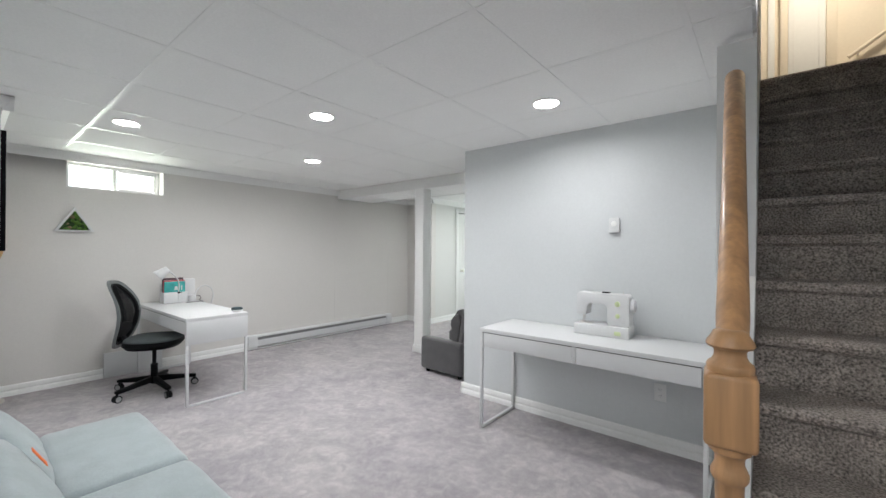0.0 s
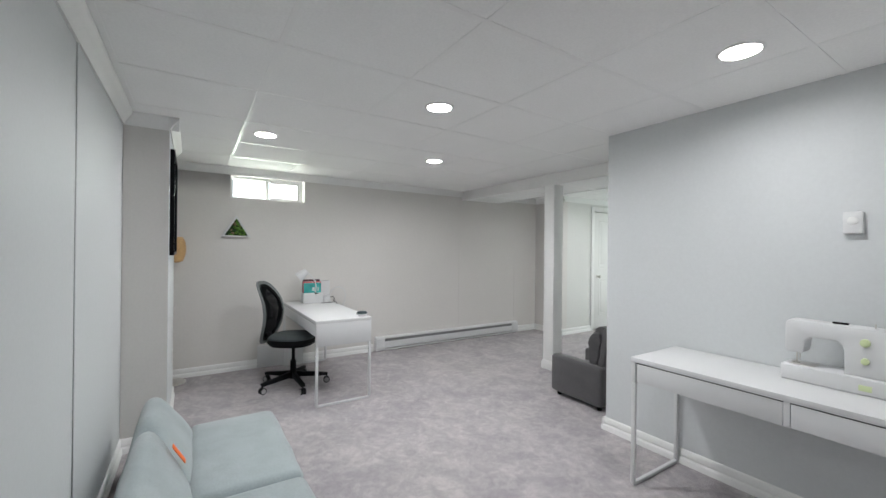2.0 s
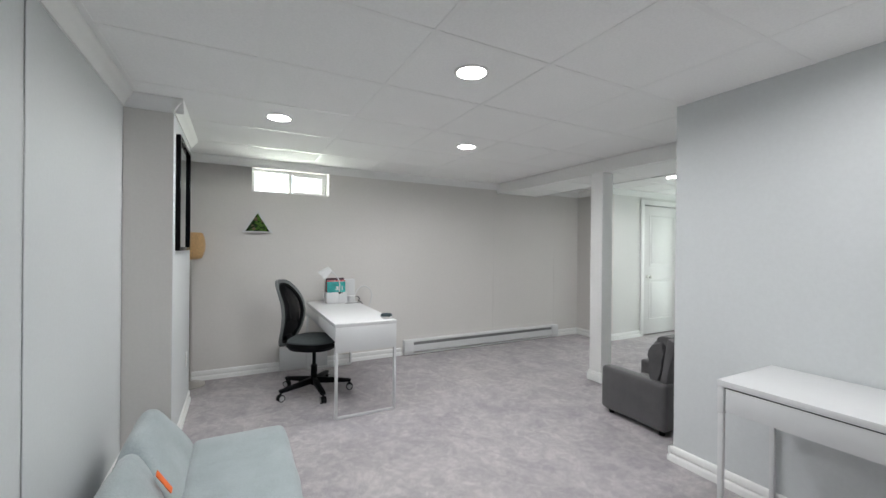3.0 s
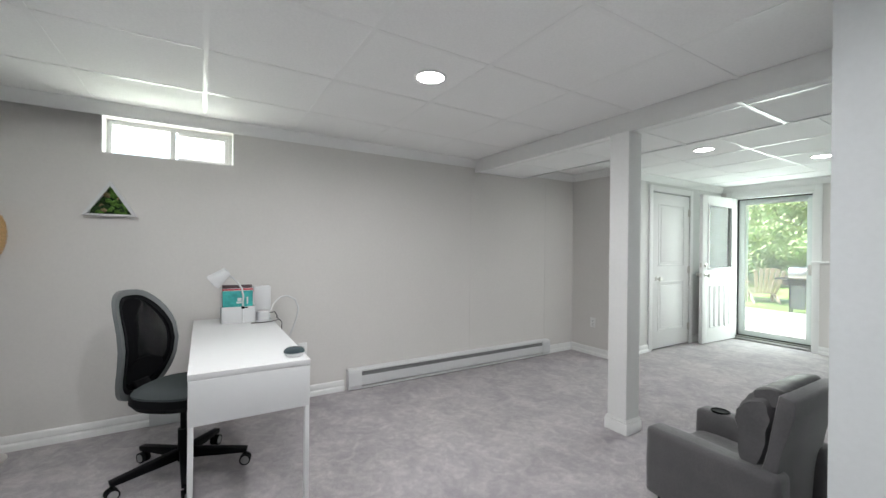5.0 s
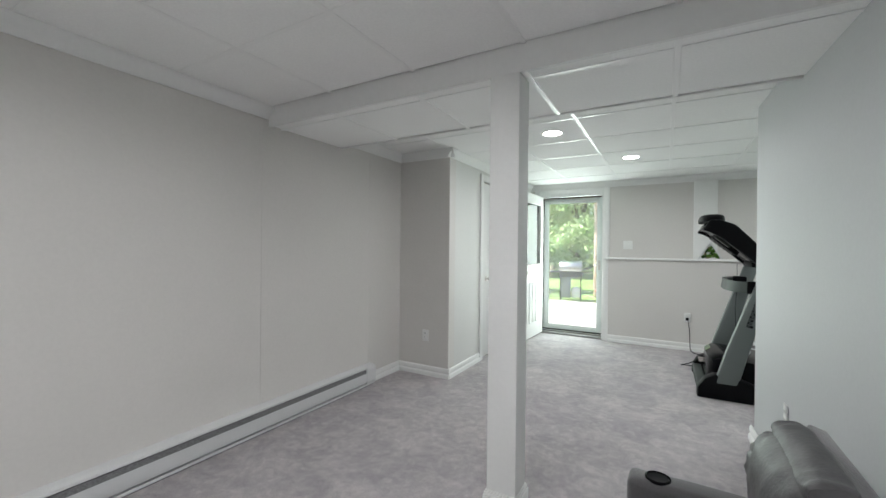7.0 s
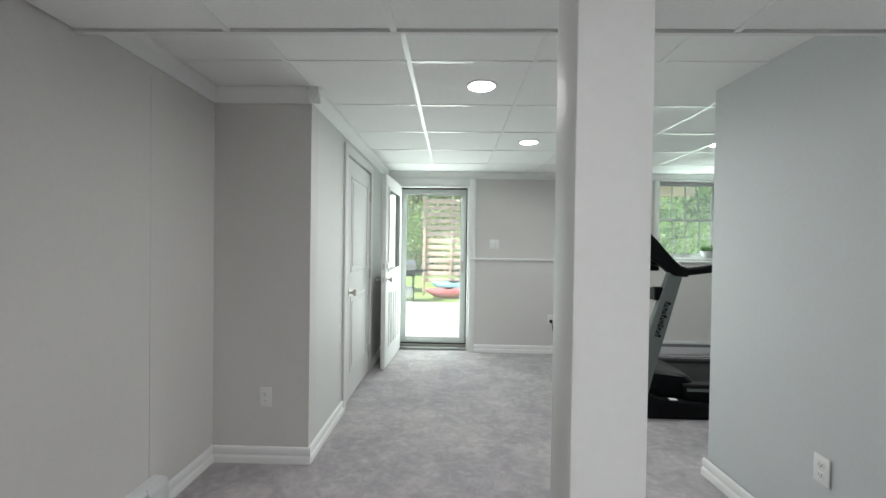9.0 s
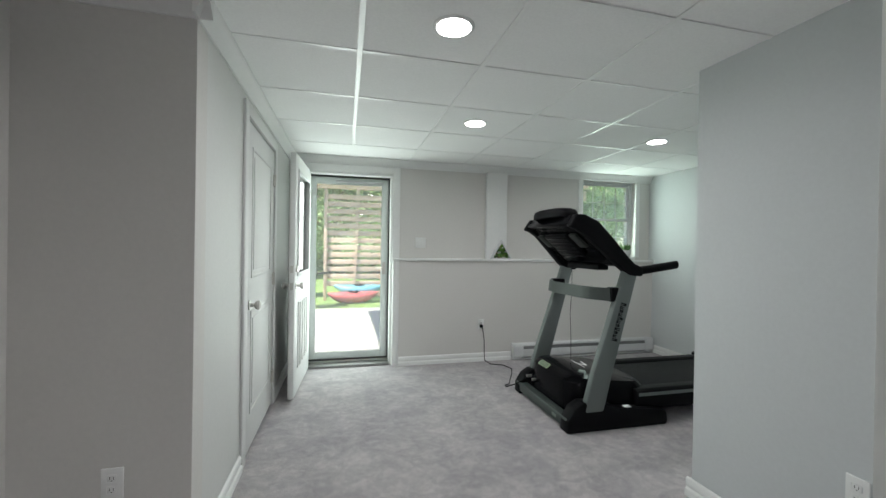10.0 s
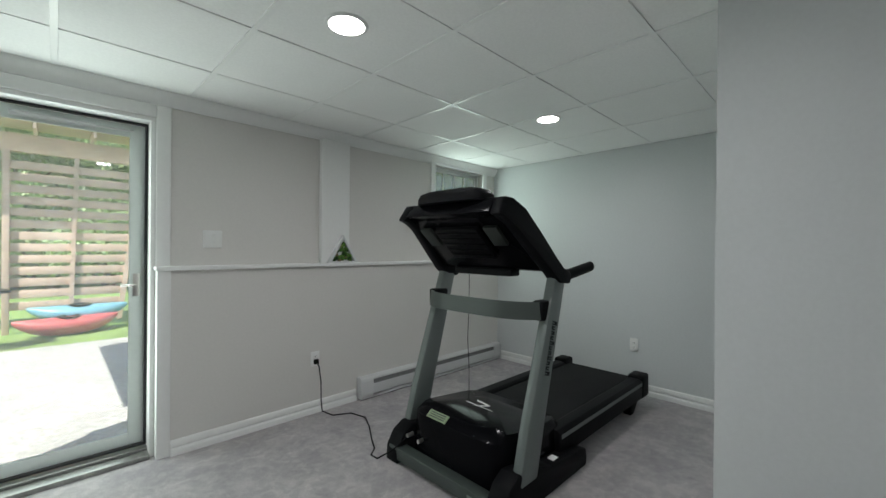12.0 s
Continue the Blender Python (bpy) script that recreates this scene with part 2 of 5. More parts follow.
wall_along_y("wall_west", XW - 0.22, XW, -0.12, 5.55, 0, TOP, GREIGE, "light greige painted basement wall with panel seams", [(0.74, 1.53, 1.90, 2.165)])
wall_along_x("wall_south", -0.12, 0.0, XW, -0.55, 0, TOP, COOL, "pale blue-grey painted panel wall behind the futon")
wall_along_y("wall_entry_side", -0.67, -0.55, -1.0, -0.12, 0, TOP, COOL, "plain painted wall beside the stair foot")
wall_along_x("wall_entry_back", -1.12, -1.0, -0.67, 1.2, 0, 4.9, COOL, "plain painted wall behind the stair foot")
setting("wall_stub", cube(-4.52, -3.50, 0.002, 0.25, 0, TOP), GREIGE, "greige boxed-out wall pier with white return", "wall")
setting("wall_stub_face", cube(-4.519, -3.502, 0.2502, 0.2525, 0, TOP), COOL, "pale painted face of the wall pier behind the frame", "wall")
wall_along_x("wall_north_desk", YS, YS + 0.12, XS, 0.065, 0, TOP, COOL, "pale blue-grey painted wall behind the sewing desk")
setting("wall_block_side", prism(bmesh.new(), [(XS, YS + 0.12), (XS + 0.12, YS + 0.12), (XS + 0.04, YB), (XS - 0.085, YB)], 0, TOP, "z"), COOL, "pale blue-grey painted wall beside the small recliner", "wall")
wall_along_x("wall_gym_back", YB - 0.12, YB, XS + 0.05, XR, 0, TOP, COOL, "pale blue-green painted wall behind the treadmill")
wall_along_y("wall_gym_side", XR, XR + 0.12, YB - 0.12, YU + 0.2, 0, TOP, COOL, "pale blue-green painted gym wall with a low outlet")
wall_along_x("wall_bump_front", 5.41, 5.53, XW, -4.505, 0, TOP, GREIGE, "greige painted closet end wall with an outlet")
wall_along_y("wall_closet", -4.625, -4.505, 5.53, YU + 0.2, 0, TOP, OFFWHITE, "pale painted closet wall around a panel door", [(6.20, 7.10, 0.0, 2.04)])
wall_along_x("wall_garden_upper", YU, YU + 0.2, -4.505, XR, 0, TOP, GREIGE, "greige painted garden wall around door and window", [(-4.36, -3.44, 0.0, 2.075), (-1.10, -0.34, 1.20, 2.15)])
wall_along_x("wall_garden_lower", YL, YU - 0.002, -3.37, XR, 0, 1.14, GREIGE, "greige painted half wall under a white ledge")
wall_along_y("wall_stair_side", -0.074, 0.065, 2.23, YS, 0, TOP, TRIM, "white painted end of the stair partition")
wall_along_y("wall_stair_left", -0.015, 0.065, YS + 0.12, 6.2, 0.0, 4.9, COOL, "pale painted stairwell wall")
wall_along_y("wall_stair_left_upper", -0.05, 0.065, 0.0, YS + 0.12, TOP, 4.9, COOL, "pale painted stairwell wall above the ceiling")
wall_along_y("wall_stair_right", 1.05, 1.2, -1.0, 6.2, 0, 4.9, COOL, "pale painted stairwell wall")

# ceilings: lay-in panels with sunk joints between raised bars
def panel_ceiling(name, x_lines, y_lines, z, x0, x1, y0, y1, drop=0.0025):
    bm = bmesh.new()
    xs = [x0] + [v for v in x_lines if x0 + 0.03 < v < x1 - 0.03] + [x1]
    ys = [y0] + [v for v in y_lines if y0 + 0.03 < v < y1 - 0.03] + [y1]
    for a, b in zip(xs, xs[1:]):
        for c, d in zip(ys, ys[1:]):
            bx(bm, a + 0.012, b - 0.012, c + 0.012, d - 0.012, z + random.uniform(0.0, drop * 0.8), z + 0.02, drop * 0.8, 1)
    bx(bm, x0, x1, y0, y1, z + 0.02, z + 0.05)
    ob = setting(name, bm, CEILING, "white drop ceiling of square panels in a slim white grid", "ceiling")
    bars = bmesh.new()
    for v in xs[1:-1]:
        bx(bars, v - 0.0125, v + 0.0125, y0, y1, z - drop - 0.0004, z + 0.018, 0.0004, 1)
    for v in ys[1:-1]:
        bx(bars, x0, x1, v - 0.0125, v + 0.0125, z - drop, z + 0.017, 0.0004, 1)
    setting(name + "_grid", bars, TBAR, "slim white metal bars of the drop ceiling grid", "ceiling grid")
    return ob


GX = [-5.13 + 0.6225 * i for i in range(10)]
panel_ceiling("ceiling", GX, [0.07 + 0.632 * i for i in range(7)], CEIL, XW, 0.065, 0.0, 3.84, 0.0012)
panel_ceiling("ceiling_gym", GX, [5.045 + 0.611 * i for i in range(5)], CEIL, XW, XR, 4.55, YU)
panel_ceiling("ceiling_soffit", GX, [3.95], 2.11, XW, XS, 3.86, 4.53)
setting("soffit", bx(cube(XW, XS, 3.84, 3.86, 2.105, CEIL + 0.05), XW, XS, 4.53, 4.55, 2.105, CEIL + 0.05), TRIM, "white boxed soffit under a ceiling beam", "soffit")
# The second slab runs on to the added light-blocking wall.
setting("ceiling_entry", bx(cube(-0.67, 1.2, -1.12, 0.0, CEIL, CEIL + 0.1), 0.067, 1.05, 0.0, 1.098, CEIL, CEIL + 0.1), CEILING, "plain white ceiling over the stair foot", "ceiling")
setting("ceiling_upstairs", cube(-0.1, 1.3, -1.2, 6.3, 4.9, 5.0), CEILING, "plain white ceiling over the stairwell", "ceiling")
# Unseen wall, added and hung low so the upper steps stay dark.
wall_along_x("wall_stair_light_block", 1.1, 1.2, 0.067, 1.05, 1.93, 4.9, COOL, "unseen wall added to keep light off the upper steps")

# trim: skirting and cornice run as profiles
SKIRT = [(0, 0), (0.019, 0), (0.019, 0.030), (0.016, 0.037), (0.008, 0.043), (0.007, 0.050), (0.012, 0.055), (0.013, 0.082), (0.009, 0.091), (0.003, 0.096), (0, 0.096)]
CROWN = [(0, 0), (0, -0.082), (0.01, -0.082), (0.014, -0.066), (0.034, -0.04), (0.05, -0.022), (0.056, -0.008), (0.056, 0)]


def run(bm, a, b, inward, z, profile):
    """Adds a moulding from a to b on the floor plan; inward points into the room."""
    a, b, d = Vector((*a, z)), Vector((*b, z)), Vector((*inward, 0))
    ends = [[bm.verts.new(p + d * u + Vector((0, 0, v))) for u, v in profile] for p in (a, b)]
    k = len(profile)
    fs = [bm.faces.new(ends[0]), bm.faces.new(ends[1][::-1])]
    fs += [bm.faces.new((ends[0][i], ends[1][i], ends[1][(i + 1) % k], ends[0][(i + 1) % k])) for i in range(k)]
    bmesh.ops.recalc_face_normals(bm, faces=fs)


def moulding(name, runs, z, profile, label, category):
    for a, b, d in runs:
        bm = bmesh.new()
        run(bm, a, b, d, z, profile)
        setting(name, bm, TRIM, label, category)


E_, W_, N_, S_ = (1, 0), (-1, 0), (0, 1), (0, -1)
moulding("baseboard", [((XW, 0.0), (XW, 2.42), E_), ((XW, 4.94), (XW, 5.394), E_), ((XW, 5.41), (-4.489, 5.41), S_), ((-4.505, 5.41), (-4.505, 6.13), E_), ((-4.505, 7.17), (-4.505, YU), E_),
    ((-3.37, YL), (-2.06, YL), S_), ((-0.14, YL), (XR, YL), S_), ((XR, YB), (XR, YL - 0.016), W_), ((XS - 0.085, YB), (XR, YB), N_), ((XS - 0.012, YS - 0.016), (XS - 0.097, YB + 0.016), W_),
    ((XS - 0.016, YS), (-0.074, YS), S_), ((-4.52, 0.25), (-3.484, 0.25), N_), ((-3.50, 0.0), (-3.50, 0.25), E_), ((XW, 0.0), (-4.52, 0.0), N_), ((-3.484, 0.0), (-0.55, 0.0), N_), ((-0.074, 2.23), (-0.074, YS), W_)],
    0.0, SKIRT, "white painted moulded baseboard", "baseboard")
moulding("cornice", [((XW, 0.0), (XW, 3.84), E_), ((XW, 4.55), (XW, 5.41), E_), ((XW, 5.41), (-4.449, 5.41), S_), ((-4.505, 5.354), (-4.505, YU), E_), ((-4.505, YU), (XR, YU), S_),
    ((-4.52, 0.25), (-3.444, 0.25), N_), ((-3.50, 0.0), (-3.50, 0.306), E_), ((-3.50, 0.0), (-0.55, 0.0), N_), ((XW, 0.0), (-4.52, 0.0), N_)], CEIL, CROWN, "white painted cornice moulding", "cornice")
# shallow batten seams on the panelled walls
for sy in (3.805, 4.925):
    setting("trim", cube(XW, XW + 0.0025, sy - 0.016, sy + 0.016, 0.097, 2.10, 0.001, 1), GREIGE, "greige painted seam strip on the panel wall", "trim")
for sx in (-2.29, -1.07):
    setting("trim", cube(sx - 0.016, sx + 0.016, 0.0, 0.005, 0.097, 2.153, 0.002, 1), COOL, "pale painted seam strip on the panel wall", "trim")

# column under the soffit
col = thing("support_column", "white boxed support column with a moulded base", "column", -3.352, 3.908, 0, kind="structure")
part("shaft", cube(-0.0735, 0.0735, -0.0735, 0.0735, 0, 2.105, 0.004), TRIM, col)
part("base_trim", bx(bx(cube(-0.0885, 0.0885, -0.0885, 0.0885, 0, 0.075, 0.003), -0.084, 0.084, -0.084, 0.084, 0.075, 0.09, 0.003), -0.079, 0.079, -0.079, 0.079, 0.09, 0.1, 0.003), TRIM, col)

# ledge and boxed post on the garden wall
setting("ledge", cube(-3.45, XR, YL - 0.03, YU, 1.14, 1.165, 0.005), TRIM, "white painted wooden ledge along the half wall", "ledge")
setting("trim", cube(-3.44, -3.37, YL - 0.002, YU - 0.001, 0, 1.14, 0.003), TRIM, "white end board of the half wall", "trim")
setting("wall_post", cube(-2.37, -2.12, YU - 0.05, YU - 0.001, 1.165, 2.16, 0.003), TRIM, "white boxed post above the ledge", "post")

# ---- doors and windows ----


def frame_bars(bm, x0, x1, z0, z1, y0, y1, w, bevel=0.003):
    bx(bm, x0, x0 + w, y0, y1, z0, z1, bevel), bx(bm, x1 - w, x1, y0, y1, z0, z1, bevel)
    bx(bm, x0 + w, x1 - w, y0, y1, z1 - w, z1, bevel), bx(bm, x0 + w, x1 - w, y0, y1, z0, z0 + w, bevel)
    return bm


def casing(name, x0, x1, z1, at, label):
    """Boards round an opening from x0 to x1, in a plane turned by at."""
    bm = bmesh.new()
    bx(bm, x0 - 0.075, x0, -0.016, -0.001, 0, z1 + 0.075, 0.004), bx(bm, x1, x1 + 0.075, -0.016, -0.001, 0, z1 + 0.075, 0.004), bx(bm, x0, x1, -0.016, -0.001, z1, z1 + 0.075, 0.004)
    return single(name, bm, TRIM, label, "door casing", "structure", at=at)


def panel_leaf(bm, w, h, t, panels):
    """A door leaf from x = 0 to w with raised panels (x0, x1, z0, z1) on both faces."""
    bx(bm, 0, w, -t / 2, t / 2, 0, h, 0.003)
    for x0, x1, z0, z1 in panels:
        for side in (-1, 1):
            y = side * t / 2
            a, b = (y, y + side * 0.006) if side > 0 else (y + side * 0.006, y)
            frame_bars(bm, x0, x1, z0, z1, a, b, 0.022, 0.004)
            bx(bm, x0 + 0.05, x1 - 0.05, a, b - 0.002 if side > 0 else b, z0 + 0.05, z1 - 0.05, 0.004)


def knob(parent, x, z, t, metal=STEEL):
    for side in (-1, 1):
        m = Matrix.Translation((x, side * t / 2, z)) @ pose(0, 0, 0, -90 * side)
        part("knob", lathe(bmesh.new(), [(0.03, 0), (0.03, 0.006), (0.012, 0.01), (0.011, 0.03), (0.022, 0.036), (0.029, 0.05), (0.026, 0.062), (0.012, 0.068)], 24, m), metal, parent, "round brushed nickel knob")


# closet door, closed, in the closet wall
closet_at = pose(-4.505, 6.20, 0, 0, 0, 90)
casing("door_frame_1", 0, 0.90, 2.04, closet_at, "white painted door casing with square corners")
closet = thing("door_1", "closed white two-panel closet door with nickel knob", "door", -4.52, 6.21, 0.02, 90)
bm = bmesh.new()
panel_leaf(bm, 0.88, 2.005, 0.035, [(0.13, 0.75, 0.22, 0.86), (0.13, 0.75, 1.06, 1.87)])
part("leaf", bm, TRIM, closet)
knob(closet, 0.09, 0.90, 0.035)
for hz in (0.22, 1.0, 1.78):
    part("hinge", rod(cube(0.85, 0.884, -0.026, -0.016, hz - 0.045, hz + 0.045), (0.884, -0.026, hz - 0.05), (0.884, -0.026, hz + 0.05), 0.007), STEEL, closet, "brushed nickel hinge")
setting("wall_closet_inner", cube(-5.0, -4.95, 5.53, YU, 0, TOP), GREIGE, "plain painted closet back wall", "wall")

# garden doorway: casing, open panelled door, storm door
casing("door_frame_2", -4.36, -3.44, 2.075, pose(0, YU, 0), "white painted casing of the garden door")
jamb = bmesh.new()
bx(jamb, -4.36, -4.335, YU, YU + 0.2, 0, 2.05, 0.002), bx(jamb, -3.465, -3.44, YU, YU + 0.2, 0, 2.05, 0.002), bx(jamb, -4.36, -3.44, YU, YU + 0.2, 2.05, 2.075, 0.002)
setting("door_jamb", jamb, TRIM, "white painted jamb of the garden door", "door jamb")
# Rubber black, also put as shade into slots and narrow gaps.
GASKET_SHADE = material("dark_gasket_and_gap_shade", (0.02, 0.02, 0.022), 0.5)
ALU = material("pale_green_white_aluminium", (0.70, 0.75, 0.73), 0.35, grain=0.02, grain_scale=30)
SILL = material("grey_aluminium_sill", (0.32, 0.32, 0.31), 0.35, metal=0.8, grain=0.15, grain_scale=40)
setting("threshold", bx(cube(-4.335, -3.465, YU - 0.03, YU + 0.22, 0.0, 0.028, 0.004), -4.335, -3.465, YU + 0.05, YU + 0.1, 0.028, 0.045, 0.003), SILL, "grey aluminium threshold under the storm door", "threshold")
storm = thing("storm_door", "closed pale aluminium storm door with a full glass pane", "storm door", -4.335, YU + 0.15, 0.046)
part("door_frame", frame_bars(bmesh.new(), 0.012, 0.858, 0.005, 1.99, -0.016, 0.016, 0.075), ALU, storm)
part("weather_strip", frame_bars(bmesh.new(), 0.0, 0.87, 0.0, 2.003, -0.045, -0.018, 0.013, 0.001), GASKET_SHADE, storm, "thin black weather strip")
pane = part("pane", cube(0.087, 0.783, -0.003, 0.003, 0.08, 1.915), HAZY, storm, "clear full-height glass pane")
pane.visible_shadow = False
part("closer", rod(rod(bmesh.new(), (0.28, -0.045, 1.94), (0.62, -0.045, 1.94), 0.014), (0.62, -0.045, 1.94), (0.80, -0.02, 1.95), 0.006), WHITE, storm, "white pneumatic closer tube")
part("handle", rod(cube(0.80, 0.835, -0.026, -0.016, 0.93, 1.07, 0.004), (0.815, -0.05, 1.0), (0.74, -0.055, 1.0), 0.007), STEEL, storm, "nickel push handle")

leaf_w = 0.87
garden = thing("door_2", "open white half-glazed garden door with nickel lockset", "door", -4.318, YU - 0.022, 0.02, -93.0)
bm = bmesh.new()
T = 0.044
bx(bm, 0, 0.13, -T / 2, T / 2, 0, 2.03, 0.003), bx(bm, leaf_w - 0.13, leaf_w, -T / 2, T / 2, 0, 2.03, 0.003)
bx(bm, 0.13, leaf_w - 0.13, -T / 2, T / 2, 0, 1.02), bx(bm, 0.13, leaf_w - 0.13, -T / 2, T / 2, 1.90, 2.03)
for side in (-1, 1):
    for px in (0.20, 0.33, 0.46, 0.59):
        a, b = sorted((side * T / 2, side * (T / 2 + 0.008)))
        frame_bars(bm, px - 0.012, px + 0.102, 0.2, 0.78, a, b, 0.016, 0.003)
    a, b = sorted((side * T / 2, side * (T / 2 + 0.012)))
    frame_bars(bm, 0.115, leaf_w - 0.115, 1.005, 1.915, a, b, 0.03, 0.005)
part("leaf", bm, TRIM, garden)
gp = part("pane", cube(0.13, leaf_w - 0.13, -0.004, 0.004, 1.02, 1.90), GLASS, garden, "clear upper glass pane")
gp.visible_shadow = False
knob(garden, leaf_w - 0.07, 0.93, T)
for side in (-1, 1):
    part("deadbolt", lathe(bmesh.new(), [(0.029, 0), (0.029, 0.008), (0.024, 0.014), (0.012, 0.018)], 24, Matrix.Translation((leaf_w - 0.07, side * T / 2, 1.07)) @ pose(0, 0, 0, -90 * side)), STEEL, garden, "round nickel deadbolt")
part("latch_plate", bx(cube(leaf_w - 0.001, leaf_w + 0.002, -0.013, 0.013, 0.90, 0.96), leaf_w - 0.001, leaf_w + 0.002, -0.013, 0.013, 1.04, 1.1), STEEL, garden, "nickel latch plates")

# small high window in the west wall
w1 = thing("window_1", "white vinyl slider window high under the ceiling", "window", XW - 0.19, 0.74, 1.90, kind="structure")
part("window_frame", bx(bx(bx(bx(cube(0, 0.05, 0, 0.035, 0, 0.265, 0.003), 0, 0.05, 0.755, 0.79, 0, 0.265, 0.003), 0, 0.05, 0.035, 0.755, 0, 0.03, 0.003), 0, 0.05, 0.035, 0.755, 0.235, 0.265, 0.003), 0, 0.05, 0.372, 0.392, 0.03, 0.235, 0.003), WHITE, w1)
part("sash", bx(bx(bx(cube(0.012, 0.045, 0.392, 0.41, 0.03, 0.235, 0.002), 0.012, 0.045, 0.73, 0.755, 0.03, 0.235, 0.002), 0.012, 0.045, 0.425, 0.73, 0.03, 0.05, 0.002), 0.012, 0.045, 0.425, 0.73, 0.215, 0.235, 0.002), WHITE, w1)
for a, b in ((0.035, 0.372), (0.41, 0.73)):
    p = part("pane", cube(0.02, 0.026, a, b, 0.03, 0.235), GLASS, w1)
    p.visible_shadow = False
part("reveal", bx(bx(cube(0.05, 0.19, 0.0, 0.006, 0, 0.265), 0.05, 0.19, 0.784, 0.79, 0, 0.265), 0.05, 0.19, 0.006, 0.784, 0, 0.006), TRIM, w1, "white painted reveal and sill")

# double-hung window above the ledge
w2 = thing("window_2", "white double-hung window with thin grilles above the ledge", "window", -1.10, YU + 0.06, 1.20, kind="structure")
part("window_frame", frame_bars(bmesh.new(), 0, 0.76, 0, 0.95, 0, 0.07, 0.022), WHITE, w2)
part("sash", frame_bars(bmesh.new(), 0.022, 0.738, 0.46, 0.928, 0.03, 0.055, 0.026), WHITE, w2)
part("sash", frame_bars(bmesh.new(), 0.022, 0.738, 0.022, 0.488, 0.005, 0.029, 0.026), WHITE, w2)
for z0, z1, y in ((0.486, 0.902, 0.042), (0.048, 0.462, 0.017)):
    p = part("pane", cube(0.048, 0.712, y - 0.003, y + 0.003, z0, z1), HAZY, w2)
    p.visible_shadow = False
    for i in (1, 2, 3):
        part("grille_bar", cube(0.048 + 0.166 * i - 0.004, 0.048 + 0.166 * i + 0.004, y - 0.006, y + 0.006, z0, z1), WHITE, w2)
    part("grille_bar", cube(0.048, 0.712, y - 0.005, y + 0.005, (z0 + z1) / 2 - 0.004, (z0 + z1) / 2 + 0.004), WHITE, w2)
part("window_sill", cube(0.0, 0.76, -0.08, 0.0, -0.03, 0.004, 0.003), TRIM, w2)
part("casing", bx(bx(cube(-0.06, 0.0, -0.076, -0.061, 0.0, 0.95, 0.003), 0.76, 0.82, -0.076, -0.061, 0.0, 0.95, 0.003), -0.06, 0.82, -0.076, -0.061, 0.95, 0.985, 0.003), TRIM, w2)

# ---- ceiling lights ----
DL = None
for lx, ly in DOWNLIGHTS:
    if DL is None:
        DL = thing("downlight", "lit round white recessed ceiling light", "ceiling light", lx, ly, CEIL, group="recessed ceiling lights")
        part("trim_ring", lathe(bmesh.new(), [(0.074, -0.003), (0.075, -0.0055), (0.084, -0.0045), (0.090, -0.0015), (0.090, 0.004), (0.074, 0.004)], 40), TRIM, DL)
        part("diffuser", lathe(bmesh.new(), [(0.074, 0.002), (0.074, -0.005), (0.05, -0.008), (0.01, -0.010)], 40), LIT, DL, "glowing white lens")
    else:
        # Includes the added one over the stair foot.
        copy_thing(DL, pose(lx, ly, CEIL))

# ---- electric fittings ----


def outlet(x, y, z, turn, label="white duplex wall outlet in a plate", holes=True):
    o = thing("wall_outlet", label, "outlet", x, y, z, turn)
    part("cover_plate", cube(-0.036, 0.036, -0.007, 0.0, -0.058, 0.058, 0.003), TRIM, o)
    for dz in (-0.021, 0.021):
        sock = part("socket", cube(-0.016, 0.016, -0.009, -0.006, dz - 0.014, dz + 0.014, 0.003), TRIM, o)
        part("slots", bx(bx(cube(-0.007, -0.005, -0.0095, -0.008, dz - 0.004, dz + 0.006), 0.005, 0.007, -0.0095, -0.008, dz - 0.004, dz + 0.006), -0.002, 0.002, -0.0095, -0.008, dz - 0.01, dz - 0.007), GASKET_SHADE, sock)
    return o


outlet(-4.765, 5.41, 0.395, 0)
outlet(-2.43, YL, 0.42, 0, "white duplex outlet with a black cord plugged in")
outlet(XR, 6.395, 0.43, -90)
outlet(-0.44, YS, 0.38, 0)
outlet(XW, 2.06, 0.41, 90, "white duplex outlet with white cables plugged in")
outlet(XS - 0.0605, 4.72, 0.42, -92)
outlet(-4.27, 0.2525, 0.42, 180)
sw = thing("light_switch", "white double rocker light switch plate", "light switch", -3.13, YU, 1.338)
part("cover_plate", cube(-0.058, 0.058, -0.007, 0, -0.058, 0.058, 0.003), TRIM, sw)
for dx in (-0.023, 0.023):
    part("rocker", cube(dx - 0.0175, dx + 0.0175, -0.0085, -0.006, -0.033, 0.033, 0.002), TRIM, sw)
th = thing("thermostat", "small white wall thermostat with a round dial", "thermostat", -0.735, YS, 1.505)
part("housing", cube(-0.035, 0.035, -0.028, 0, -0.053, 0.053, 0.006), WHITE, th)
part("dial", lathe(bmesh.new(), [(0.019, 0), (0.019, 0.004), (0.016, 0.006)], 28, Matrix.Translation((0, -0.027, 0.010)) @ pose(0, 0, 0, 90)), TRIM, th)


HEATSLOT = material("grey_heater_fins", (0.21, 0.21, 0.215), 0.5, metal=0.1, grain=0.3, grain_scale=150)


